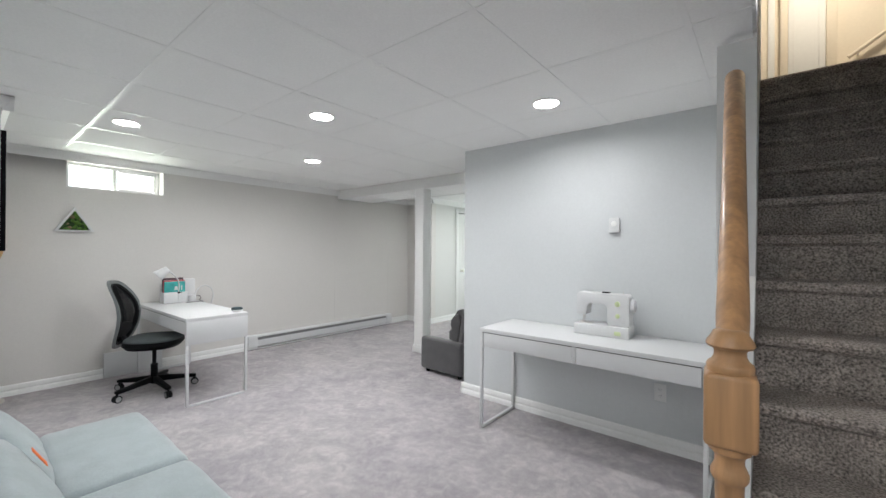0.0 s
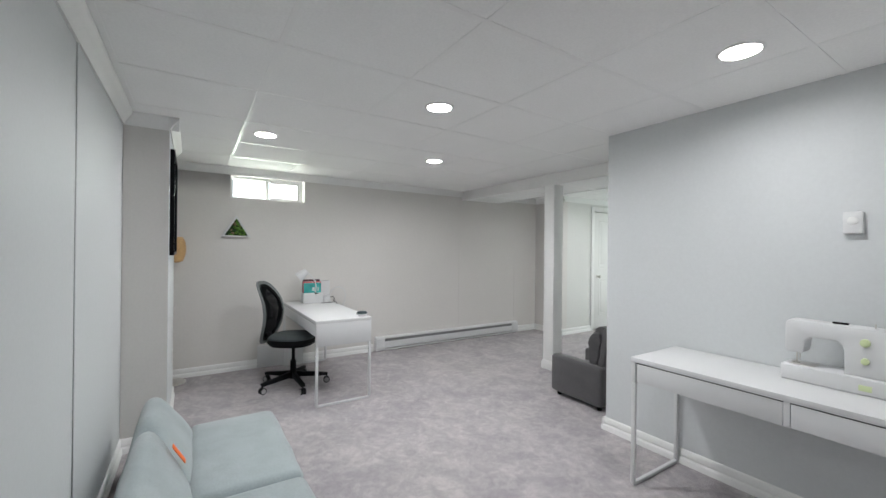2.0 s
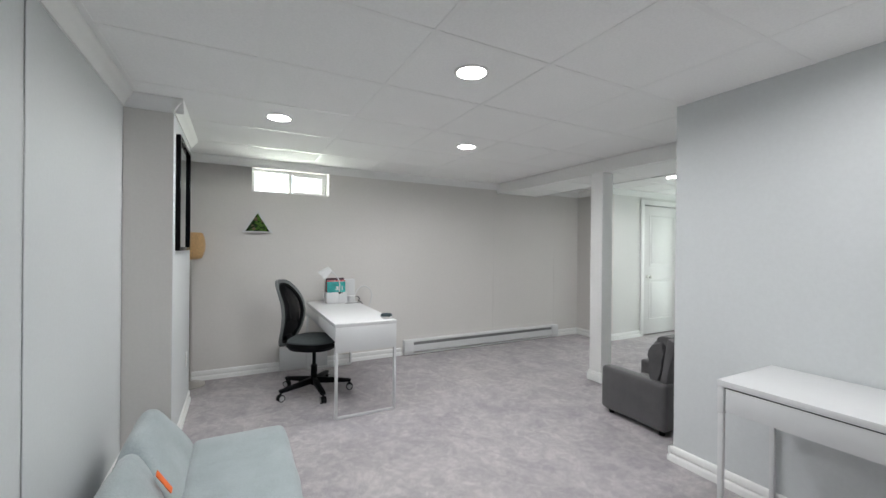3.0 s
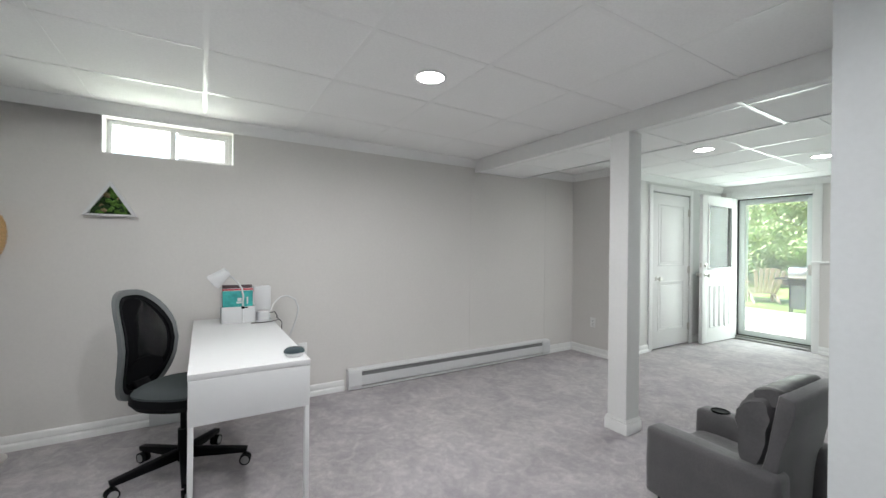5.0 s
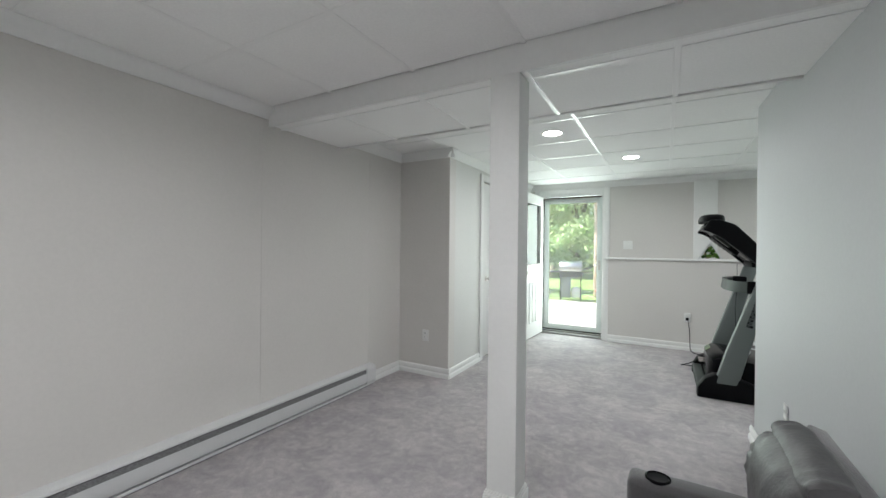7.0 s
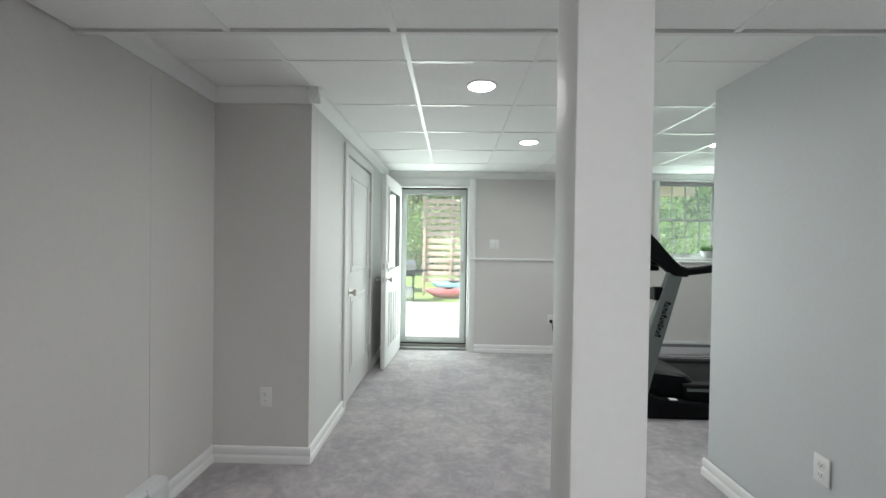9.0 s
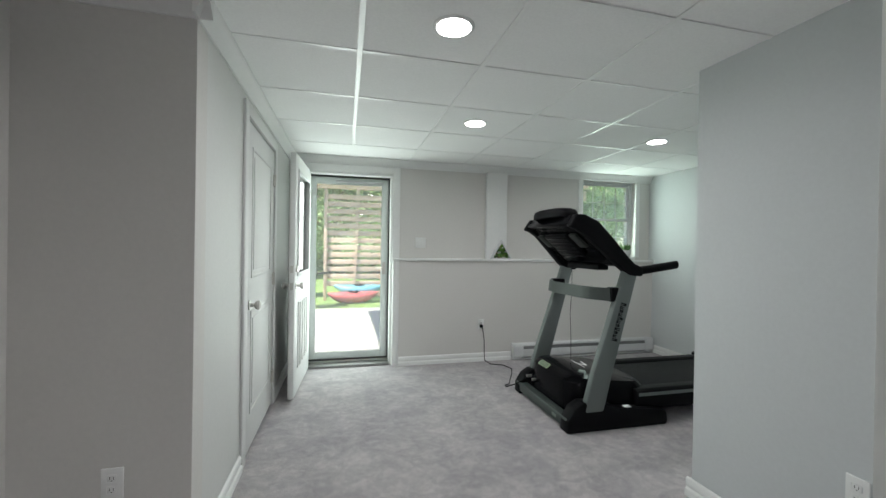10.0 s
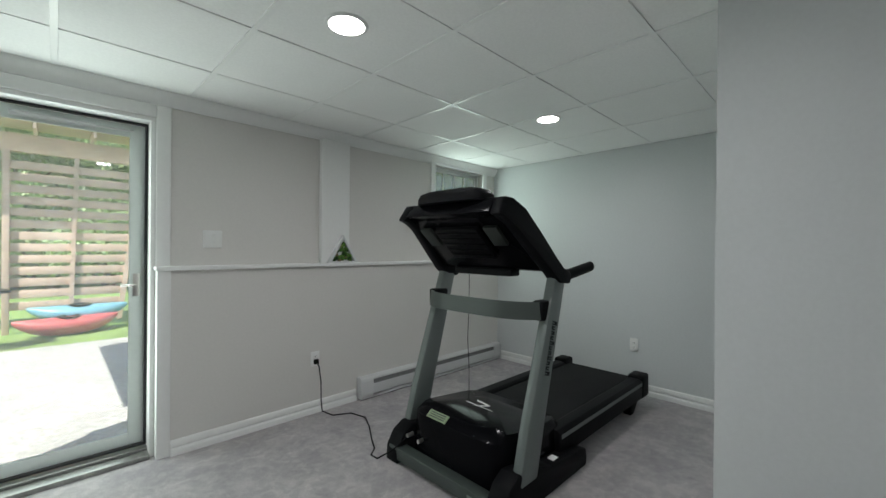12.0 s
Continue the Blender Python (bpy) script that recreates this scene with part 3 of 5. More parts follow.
def heater(x, y, turn, length, label):
    h = thing("baseboard_heater", label, "heater", x, y, 0, turn)
    part("back_plate", cube(0, length, -0.012, 0.0, 0.025, 0.19, 0.002), WHITE, h)
    prof = [(-0.012, 0.19), (-0.045, 0.19), (-0.066, 0.178), (-0.068, 0.165), (-0.012, 0.182)]
    part("top_cap", prism(bmesh.new(), prof, 0.002, length - 0.002, "x"), WHITE, h)
    front = [(-0.07, 0.128), (-0.072, 0.128), (-0.074, 0.07), (-0.066, 0.04), (-0.064, 0.04), (-0.071, 0.07)]
    part("front_cover", prism(bmesh.new(), front, 0.12, length - 0.12, "x"), WHITE, h)
    for a in (0.0, length - 0.12):
        part("end_cap", prism(bmesh.new(), [(-0.013, 0.025), (-0.066, 0.025), (-0.076, 0.05), (-0.076, 0.16), (-0.066, 0.186), (-0.013, 0.188)], a, a + 0.12, "x", 0.002), WHITE, h)
    part("element", cube(0.12, length - 0.12, -0.064, -0.014, 0.125, 0.158), HEATSLOT, h, "grey slot with heating fins")
    part("lower_lip", cube(0.004, length - 0.004, -0.06, -0.002, 0.007, 0.0245, 0.003), WHITE, h, "white lower lip")
    # Solid dark strip in place of the shade below the lip.
    part("toe_shade", cube(0.01, length - 0.01, -0.05, -0.002, 0.0, 0.006), GASKET_SHADE, h, "dark strip painting the shade under the heater")
    return h


heater(XW, 2.44, 90, 2.50, "long white electric baseboard heater on the wall")
heater(-2.05, YL, 0, 1.90, "white electric baseboard heater under the ledge")

# ---- staircase ----
stairs = thing("staircase", "carpeted staircase in brown tweed loop pile", "staircase", kind="structure")
RISE, GO, Y1 = 0.2, 0.22, 1.205
for k in range(13):
    y, z = Y1 + GO * k, RISE * (k + 1)
    back = y + GO + 0.02 if k < 12 else 6.2
    outline = [(y + 0.022, 0.0 if k == 0 else z - RISE - 0.02), (y + 0.022, z - 0.05), (y - 0.004, z - 0.035), (y - 0.008, z - 0.016), (y, z - 0.003), (y + 0.014, z), (back, z), (back, z - RISE - 0.02 if k else 0.0)]
    part("step", prism(bmesh.new(), outline, (-0.03 if k == 0 else 0.065), 1.05, "x"), STAIR_CARPET, stairs)
part("skirt_board", prism(bmesh.new(), [(1.0, 0.0), (2.23, 0.0), (2.23, 1.22), (1.16, 0.26), (1.0, 0.20)], 0.035, 0.0635, "x"), TRIM, stairs, "white painted skirt board")
CREAM = material("warm_cream_paint", (0.78, 0.70, 0.58), 0.6, grain=0.02, grain_scale=50, bump=0.05)
setting("wall_upstairs_back", cube(0.065, 1.05, 5.05, 5.15, 2.6, 4.9), CREAM, "warm cream painted hall wall upstairs", "wall")
# Flat narrow leaf stands in for a part-open door seen at an angle.
hall = thing("door_3", "narrow flat panel standing for a part-open upstairs hall door", "door", 0.262, 5.03, 2.602)
part("leaf", cube(0, 0.255, -0.012, 0.012, 0, 2.03, 0.004), TRIM, hall)
part("raised_panel", frame_bars(bmesh.new(), 0.03, 0.225, 0.15, 1.9, -0.017, -0.011, 0.018, 0.003), TRIM, hall)
setting("trim", bx(bx(cube(0.205, 0.26, 5.0, 5.049, 2.6, 4.66, 0.006), 0.519, 0.59, 5.0, 5.049, 2.6, 4.66, 0.006), 0.205, 0.59, 4.998, 5.049, 4.66, 4.74, 0.006), CREAM, "cream painted door casing upstairs", "trim")
setting("trim", cube(0.115, 0.165, 5.03, 5.049, 2.6, 4.9, 0.004), TRIM, "white painted upright board upstairs", "trim")
rail = thing("handrail", "sloping varnished handrail on the upstairs hall wall", "handrail", 0.66, 5.0, 3.03)
part("rail", tube(bmesh.new(), [(0, 0, 0), (0.38, 0, 0.27)], 0.017, 12), CREAM, rail)
for rx_ in (0.06, 0.30):
    part("bracket", rod(bmesh.new(), (rx_, 0, rx_ * 0.71), (rx_, 0.049, rx_ * 0.71 - 0.02), 0.008), STEEL, rail)
upl = new("hall_lamp", bpy.data.lights.new("hall_lamp", "AREA"))
upl.data.energy, upl.data.color, upl.data.size = 2.6, (1.0, 0.87, 0.69), 0.25
upl.data.spread = radians(100)
upl.matrix_world = look((0.6, 4.1, 4.6), (0.5, 5.05, 3.3))

rail_post = thing("stair_rail", "turned honey oak newel with a sloping round handrail", "stair rail", 0.0575, 0.934, 0.2)
upright = Matrix.Translation((0, 0, -0.2))
part("base", cube(-0.055, 0.033, -0.044, 0.044, -0.2, 0.60, 0.008, 3), OAK, rail_post, "square honey oak newel foot")
turned = upright @ Matrix.Translation((-0.011, 0, 0))
part("lower_turning", lathe(bmesh.new(), [(0.030, 0.795), (0.030, 0.812), (0.0215, 0.825), (0.0205, 0.90), (0.0215, 0.930), (0.025, 0.934), (0.0275, 0.940), (0.0275, 0.948), (0.0245, 0.955), (0.0215, 0.962), (0.0215, 0.973), (0.025, 0.980), (0.0305, 0.984), (0.0315, 0.990), (0.029, 0.998)], 40, turned), OAK, rail_post)
bm = cube(-0.0375, 0.0375, -0.0375, 0.0375, 0.795, 0.919, 0.009, 3)
bmesh.ops.transform(bm, matrix=Matrix.Translation((-0.011, 0, 0)) @ pose(0, 0, 0, 0, 0, 5), verts=bm.verts)
part("block", bm, OAK, rail_post)
part("neck", lathe(bmesh.new(), [(0.033, 1.112), (0.0335, 1.120), (0.0345, 1.127), (0.033, 1.132), (0.027, 1.137), (0.0235, 1.144), (0.0230, 1.152), (0.025, 1.157), (0.033, 1.160), (0.0355, 1.164), (0.034, 1.170), (0.029, 1.177), (0.025, 1.186), (0.018, 1.19)], 40, turned), OAK, rail_post)
low, high = Vector((-0.008, 0, 0.965)), Vector((-0.0595, 1.124, 1.822))
along = Matrix.Translation(low) @ (high - low).to_track_quat("Z", "Y").to_matrix().to_4x4()
part("handrail", lathe(bmesh.new(), [(0.010, -0.012), (0.0225, 0.0), (0.0255, 0.06), (0.0265, 0.5), (0.029, 0.9), (0.0335, 1.395), (0.0325, 1.405), (0.02, 1.408)], 40, along), OAK, rail_post)
part("wall_bracket", rod(bmesh.new(), (-0.055, 1.10, 1.795), (-0.055, 1.296, 1.795), 0.009), STEEL, rail_post)

# ---- sewing corner ----


def tube_frame(bm, x, y0, y1, z1, w=0.026, r=0.03):
    """A square-section leg loop standing at x from y0 to y1."""
    bx(bm, x, x + w, y0, y0 + w, 0.012, z1, 0.003), bx(bm, x, x + w, y1 - w, y1, 0.012, z1, 0.003)
    bx(bm, x, x + w, y0 + 0.01, y1 - 0.01, 0.0, w, 0.006)


def steel_leg_desk(name, label, x, y, z, turn, deep_end, tall=0.745):
    """A white desk 1.42 by 0.50 m with two drawers on its local -y side and looped tube legs at both ends."""
    d = thing(name, label, "desk", x, y, z, turn)
    L, D, H = 1.42, 0.50, tall
    part("desktop", cube(0, L, 0, D, H - 0.028, H, 0.0015), WHITE, d)
    for a in (0.0, L - 0.026):
        part("side_panel", cube(a, a + 0.026, 0.002, D - 0.002, H - (deep_end if a else 0.15), H - 0.028, 0.002), WHITE, d)
        leg = bmesh.new()
        tube_frame(leg, a + 0.002, 0.002, D - 0.002, H - (deep_end if a else 0.15) - 0.0005, 0.022)
        part("leg_frame", leg, WHITE, d, "white looped steel leg")
    part("back_panel", cube(0.026, L - 0.026, D - 0.02, D - 0.004, H - 0.16, H - 0.028), WHITE, d)
    # Solid dark strip for the shade between desktop and drawer fronts.
    part("drawer_gap_shade", cube(0.03, L - 0.03, 0.006, 0.03, H - 0.0345, H - 0.0285), GASKET_SHADE, d, "dark strip painting the shade above the drawers")
    part("drawer_box", cube(0.03, L - 0.03, 0.03, D - 0.02, H - 0.128, H - 0.04), WHITE, d)
    part("stile", cube(L / 2 - 0.0115, L / 2 + 0.0115, 0.004, 0.03, H - 0.137, H - 0.0285, 0.001), WHITE, d)
    for i in (0, 1):
        a = 0.03 + i * (L - 0.06) / 2
        part("drawer", cube(a + (0.014 if i else 0.003), a + (L - 0.06) / 2 - (0.003 if i else 0.014), 0.004, 0.022, H - 0.137, H - 0.034, 0.002), WHITE, d, "flat white drawer front")
    return d


steel_leg_desk("sewing_desk", "white two-drawer desk with looped steel legs", -1.545, 2.547, 0, 0, 0.15)

machine = thing("sewing_machine", "white domestic sewing machine with green accents", "sewing machine", -0.9425, 2.83, 0.745)
machine.scale = (0.9, 1.0, 1.0)
part("bed", cube(0.0, 0.40, 0.0, 0.15, 0.0, 0.075, 0.008, 3), WHITE, machine)
arch = [(0.245, 0.075), (0.40, 0.075), (0.395, 0.27), (0.38, 0.285), (0.03, 0.29), (0.015, 0.275), (0.012, 0.15), (0.02, 0.135), (0.085, 0.135), (0.09, 0.15), (0.095, 0.195), (0.115, 0.215), (0.215, 0.215), (0.238, 0.20), (0.245, 0.18)]
part("arm", prism(bmesh.new(), arch, 0.02, 0.125, "y", 0.005), WHITE, machine)
GREEN = material("pale_lime_print", (0.58, 0.66, 0.38), 0.4)
part("dial", lathe(bmesh.new(), [(0.018, 0), (0.017, 0.012), (0.012, 0.014)], 24, Matrix.Translation((0.318, 0.02, 0.225)) @ pose(0, 0, 0, 90)), GREEN, machine, "pale green stitch dial")
part("dial", lathe(bmesh.new(), [(0.015, 0), (0.014, 0.010), (0.010, 0.012)], 24, Matrix.Translation((0.318, 0.02, 0.145)) @ pose(0, 0, 0, 90)), GREEN, machine, "pale green stitch dial")
part("label_strip", cube(0.30, 0.345, -0.002, 0.0, 0.02, 0.045, 0.0008), GREEN, machine, "pale green printed strip")
part("presser_foot", rod(rod(cube(0.035, 0.065, 0.055, 0.085, 0.078, 0.083), (0.05, 0.07, 0.08), (0.05, 0.07, 0.14), 0.004), (0.065, 0.06, 0.10), (0.065, 0.06, 0.15), 0.003), STEEL, machine, "steel presser foot")
part("handwheel", rod(bmesh.new(), (0.40, 0.07, 0.215), (0.425, 0.07, 0.215), 0.045, 0.042, 32), WHITE, machine)
part("handle", cube(0.19, 0.25, 0.06, 0.08, 0.288, 0.297, 0.003), GLOSSBLACK, machine, "dark carry handle slot")
part("spool_pin", rod(bmesh.new(), (0.34, 0.08, 0.285), (0.34, 0.08, 0.305), 0.003), STEEL, machine)
part("needle_plate", cube(0.03, 0.13, 0.03, 0.11, 0.0745, 0.078, 0.001), STEEL, machine, "steel needle plate")

# ---- futon ----
VELVET = material("pale_blue_grey_velvet", (0.335, 0.385, 0.397), 0.85, grain=0.08, grain_scale=120, stain=0.08, stain_scale=6, bump=0.25, bump_scale=300)
VELVET.node_tree.nodes["Principled BSDF"].inputs["Sheen Weight"].default_value = 0.4
ORANGE = material("orange_fabric_tag", (0.85, 0.16, 0.03), 0.7)
futon = thing("floor_sofa", "low pale blue-grey velvet foam sofa on the carpet", "sofa", -3.20, 0.0, 0.0)


def cushion(x0, x1, y0, y1, z0, z1, puff, taper=0.0):
    """A stuffed block: rounded edges, swollen faces, the far z end drawn in along x by taper."""
    bm = cube(x0, x1, y0, y1, z0, z1, min(x1 - x0, y1 - y0, z1 - z0) * 0.22, 4)
    bmesh.ops.subdivide_edges(bm, edges=[e for e in bm.edges if e.calc_length() > 0.08], cuts=5, use_grid_fill=True)
    cx, cy, cz = (x0 + x1) / 2, (y0 + y1) / 2, (z0 + z1) / 2
    for v in bm.verts:
        u = [(v.co.x - cx) / (x1 - x0) * 2, (v.co.y - cy) / (y1 - y0) * 2, (v.co.z - cz) / (z1 - z0) * 2]
        for i, (j, k) in enumerate(((1, 2), (0, 2), (0, 1))):
            v.co[i] += puff * u[i] * (1 - u[j] ** 2) * (1 - u[k] ** 2)
        w = (u[2] + 1) / 2
        v.co.x = cx + (v.co.x - cx) * (1 - taper * w * w)
        v.co += Vector((0.004, 0.004, 0.004)) * noise.noise(v.co * 9.0)
    return bm


for x0, x1 in ((0.0, 0.93), (0.935, 1.86)):
    part("seat_cushion", cushion(x0, x1, 0.385, 0.885, 0.0, 0.225, 0.010), VELVET, futon)


def back_wedge(x0, x1, lean0, lean1):
    """A leaning back cushion; its ends lie lean0 and lean1 further along x at the top."""
    rows = []
    outline = [(0.06, 0.0), (0.40, 0.0), (0.415, 0.12), (0.405, 0.21), (0.36, 0.29), (0.30, 0.37), (0.245, 0.435), (0.21, 0.455), (0.175, 0.445), (0.15, 0.40), (0.11, 0.24), (0.07, 0.08)]
    n = 18
    for i in range(n + 1):
        f = i / n
        pinch = 1 - 0.10 * abs(2 * f - 1) ** 6
        row = []
        for y, z in outline:
            k = max(0.0, z - 0.15) / 0.3
            x = x0 + (x1 - x0) * f + k * (lean0 * (1 - f) + lean1 * f)
            p = Vector((x, 0.25 + (y - 0.25) * pinch, z * pinch))
            row.append(tuple(p + Vector((0, 1, 0.6)) * 0.006 * noise.noise(p * 7)))
        rows.append(row)
    bm = loft(rows)
    bmesh.ops.subdivide_edges(bm, edges=bm.edges[:], cuts=1, use_grid_fill=True, smooth=0.6)
    return bm


part("backrest", back_wedge(0.0, 0.80, 0.0, -0.30), VELVET, futon)
part("backrest", back_wedge(0.81, 1.86, -0.30, 0.0), VELVET, futon)
tag = part("tag", cube(-0.018, 0.018, -0.002, 0.002, -0.055, 0.055, 0.0015), ORANGE, futon, "small orange fabric tag")
tag.matrix_basis = pose(0.655, 0.344, 0.335, 28, 8, 0)

# ---- wall pier: framed mirror, floor lamp ----
mir = thing("wall_mirror", "tall mirror in a slim black frame hung on the pier", "mirror", -4.225, 0.2532, 1.295)
part("frame", frame_bars(bmesh.new(), 0, 0.63, 0, 0.755, 0.0, 0.028, 0.024), GLOSSBLACK, mir, "slim black frame")
part("mirror_glass", cube(0.022, 0.608, 0.004, 0.012, 0.022, 0.733), MIRROR, mir)

BAMBOO = material("woven_bamboo", (0.62, 0.40, 0.18), 0.6, grain=0.2, grain_scale=80)
fl = thing("floor_lamp", "floor lamp with a round woven bamboo shade", "floor lamp", -4.95, 0.225, 0)
part("base", lathe(bmesh.new(), [(0.125, 0), (0.125, 0.012), (0.11, 0.022), (0.04, 0.034), (0.015, 0.045)], 40), STEEL, fl, "round brushed steel base")
part("pole", rod(bmesh.new(), (0, 0, 0.03), (0, 0, 1.23), 0.011), STEEL, fl)
shade = part("shade", lathe(bmesh.new(), [(0.055, 1.20), (0.085, 1.215), (0.108, 1.27), (0.113, 1.34), (0.105, 1.41), (0.085, 1.455), (0.08, 1.455), (0.10, 1.41), (0.107, 1.34), (0.102, 1.27), (0.08, 1.22), (0.05, 1.206)], 32), BAMBOO, fl, "honey-coloured woven bamboo shade")
weave = bmesh.new()
for i in range(40):
    for sgn in (-1, 1):
        edge = []
        for j in range(7):
            f = j / 6
            z = 1.212 + 0.235 * f
            r = 0.1165 * math.sqrt(max(0.05, 1 - ((z - 1.335) / 0.165) ** 2 * 0.75)) + 0.0015 * ((i + j) % 2)
            a = 2 * math.pi * i / 40 + sgn * f * 0.9
            edge.append([weave.verts.new((r * math.cos(a + w), r * math.sin(a + w), z)) for w in (-0.022, 0.022)])
        for (p, q), (r_, t_) in zip(edge, edge[1:]):
            weave.faces.new((p, q, t_, r_))
part("weave", weave, BAMBOO, shade)

# ---- moss triangles ----
MOSS = [material("moss_green", (0.10, 0.22, 0.035), 0.95, grain=0.5, grain_scale=90, bump=1.0, bump_scale=120), material("moss_dark", (0.025, 0.06, 0.014), 0.95, grain=0.5, grain_scale=90, bump=1.0, bump_scale=120), material("moss_tan", (0.22, 0.17, 0.09), 0.95, grain=0.4, grain_scale=90, bump=1.0, bump_scale=120)]


def moss_triangle(x, y, z, turn, w, h, label):
    t = thing("moss_triangle", label, "wall planter", x, y, z, turn, group="moss planters")
    a, k = 0.012, 0.05
    out, inn = [(-w / 2, 0), (w / 2, 0), (0, h)], [(-w / 2 + 0.03, a), (w / 2 - 0.03, a), (0, h - 0.035)]
    for i in range(3):
        j = (i + 1) % 3
        part("frame_side", prism(bmesh.new(), [out[i], out[j], inn[j], inn[i]], -k, -0.002, "y", 0.001), WHITE, t, "white painted wood side")
    part("backing", prism(bmesh.new(), inn, -0.008, -0.003, "y"), MOSS[1], t)
    for i in range(46):
        u, v = random.random(), random.random()
        if u + v > 1:
            u, v = 1 - u, 1 - v
        px = inn[0][0] + u * (inn[1][0] - inn[0][0]) + v * (inn[2][0] - inn[0][0])
        pz = inn[0][1] + v * (inn[2][1] - inn[0][1]) + 0.004
        bm = bmesh.new()
        bmesh.ops.create_icosphere(bm, subdivisions=2, radius=random.uniform(0.012, 0.02))
        for vert in bm.verts:
            vert.co *= 1 + 0.35 * noise.noise(vert.co * 90 + Vector((i, 0, 0)))
            vert.co += Vector((px * 0.93, -0.022, pz * 0.97 + 0.004))
        part("moss_tuft", bm, MOSS[0 if px > -0.01 and random.random() < 0.7 else random.choice((1, 1, 2, 0))], t)
    return t


moss_triangle(XW, 0.797, 1.475, 90, 0.29, 0.235, "white triangular wall frame filled with green moss")
moss_triangle(-2.195, YL + 0.03, 1.165, 0, 0.27, 0.225, "white triangular moss frame standing on the ledge")

# ---- work desk and what stands on it ----
steel_leg_desk("work_desk", "white two-drawer desk with a deep end panel", -5.0, 1.277, 0, 0, 0.222, 0.738)
setting("trim", cube(XW + 0.018, XW + 0.034, 1.02, 1.52, 0.0, 0.25, 0.002), WHITE, "white board standing against the wall under the desk", "board")
TEAL = material("teal_card", (0.02, 0.30, 0.29), 0.45, stain=0.25, stain_scale=14, second=(0.05, 0.45, 0.42))
RED = material("red_card", (0.55, 0.03, 0.06), 0.45)
DARKCARD = material("dark_print_card", (0.06, 0.03, 0.035), 0.5)
org = thing("desk_organizer", "white open box organizer holding books", "organizer", -4.87, 1.44, 0.738, 0)
part("body", bx(bx(bx(cube(0, 0.006, 0, 0.22, 0, 0.2, 0.001), 0, 0.13, 0, 0.006, 0, 0.115, 0.001), 0, 0.13, 0.214, 0.22, 0, 0.115, 0.001), 0.124, 0.13, 0, 0.22, 0, 0.115, 0.001), WHITE, org)
for i, (x, h, mat, lab, y1) in enumerate(((0.095, 0.225, TEAL, "teal book with a white printed mark", 0.19), (0.062, 0.237, RED, "red book with a dark spine", 0.195), (0.032, 0.262, DARKCARD, "dark patterned book standing upright", 0.19))):
    bk = thing("book", lab, "book", -4.87 + x, 1.45, 0.740, 0, group="books in the organizer")
    part("cover", cube(0, 0.024, 0, y1, 0, h, 0.0015), mat, bk)
    if i == 0:
        part("printed_mark", bx(bx(cube(0.024, 0.0246, 0.085, 0.125, 0.135, 0.148), 0.024, 0.0246, 0.092, 0.118, 0.15, 0.175), 0.024, 0.0246, 0.15, 0.16, 0.13, 0.18), WHITE, bk, "white printed mark")
    part("pages", cube(0.003, 0.021, 0.004, y1 + 0.001, 0.004, h + 0.001), WHITE, bk)
hold = thing("paper_holder", "white upright file holder beside the organizer", "file holder", -4.96, 1.67, 0.738)
part("body", cube(0, 0.09, -0.01, 0.105, 0, 0.24, 0.003), WHITE, hold)
cup = thing("cable_hub", "small round white charging hub on the desk", "charger", -4.81, 1.715, 0.738)
part("body", lathe(bmesh.new(), [(0.045, 0), (0.048, 0.01), (0.048, 0.06), (0.04, 0.068), (0.01, 0.07)], 28), WHITE, cup)
part("cable", tube(bmesh.new(), [(0.02, 0.04, 0.05), (0.03, 0.075, 0.058), (0.0, 0.10, 0.02), (-0.06, 0.10, 0.004), (-0.02, 0.135, -0.03), (-0.06, 0.14, -0.12)], 0.0028), BLACK, cup, "thin black cable")
part("cable", tube(bmesh.new(), [(0.13, -0.09, 0.003), (0.145, -0.02, 0.005), (0.12, 0.05, 0.004), (0.06, 0.10, 0.003)], 0.0028), BLACK, cup, "thin black cable")
wc = thing("white_cable", "white power cable hanging off the desk to an outlet", "cable", 0, 0, 0)
pts = [(-4.84, 1.76, 0.78), (-4.90, 1.80, 0.842), (-4.93, 1.85, 0.882), (-4.93, 1.905, 0.894), (-4.93, 1.965, 0.86), (-4.935, 1.99, 0.79), (-4.94, 1.98, 0.715), (-4.955, 1.955, 0.63), (-4.97, 1.92, 0.54), (-4.99, 1.925, 0.46), (-5.02, 1.96, 0.405), (-5.05, 2.02, 0.395), (-5.07, 2.06, 0.40)]
part("cord", tube(bmesh.new(), pts, 0.0055), WHITE, wc)
part("plug", cube(-5.082, -5.05, 2.046, 2.076, 0.375, 0.41, 0.004), WHITE, wc)

dl = thing("desk_lamp", "white gooseneck clamp lamp beside the books", "desk lamp", -4.74, 1.555, 0.738)
neck = [(0, 0.02, 0.0), (0, 0.02, 0.13), (0.005, 0.022, 0.19), (0.005, 0.012, 0.245), (0.0, -0.015, 0.29), (-0.01, -0.05, 0.325), (-0.02, -0.085, 0.342)]
part("neck", tube(bmesh.new(), neck, 0.006), WHITE, dl, "bent white gooseneck")
head = bmesh.new()
lathe(head, [(0.052, 0.0), (0.055, 0.004), (0.05, 0.03), (0.037, 0.09), (0.034, 0.11), (0.028, 0.118), (0.026, 0.116), (0.03, 0.09), (0.046, 0.02), (0.045, 0.012)], 32)
bmesh.ops.transform(head, matrix=Matrix.Translation((-0.02, -0.165, 0.290)) @ pose(0, 0, 0, -48, 14, 0), verts=head.verts)
part("shade", head, WHITE, dl, "white tapered lamp shade")
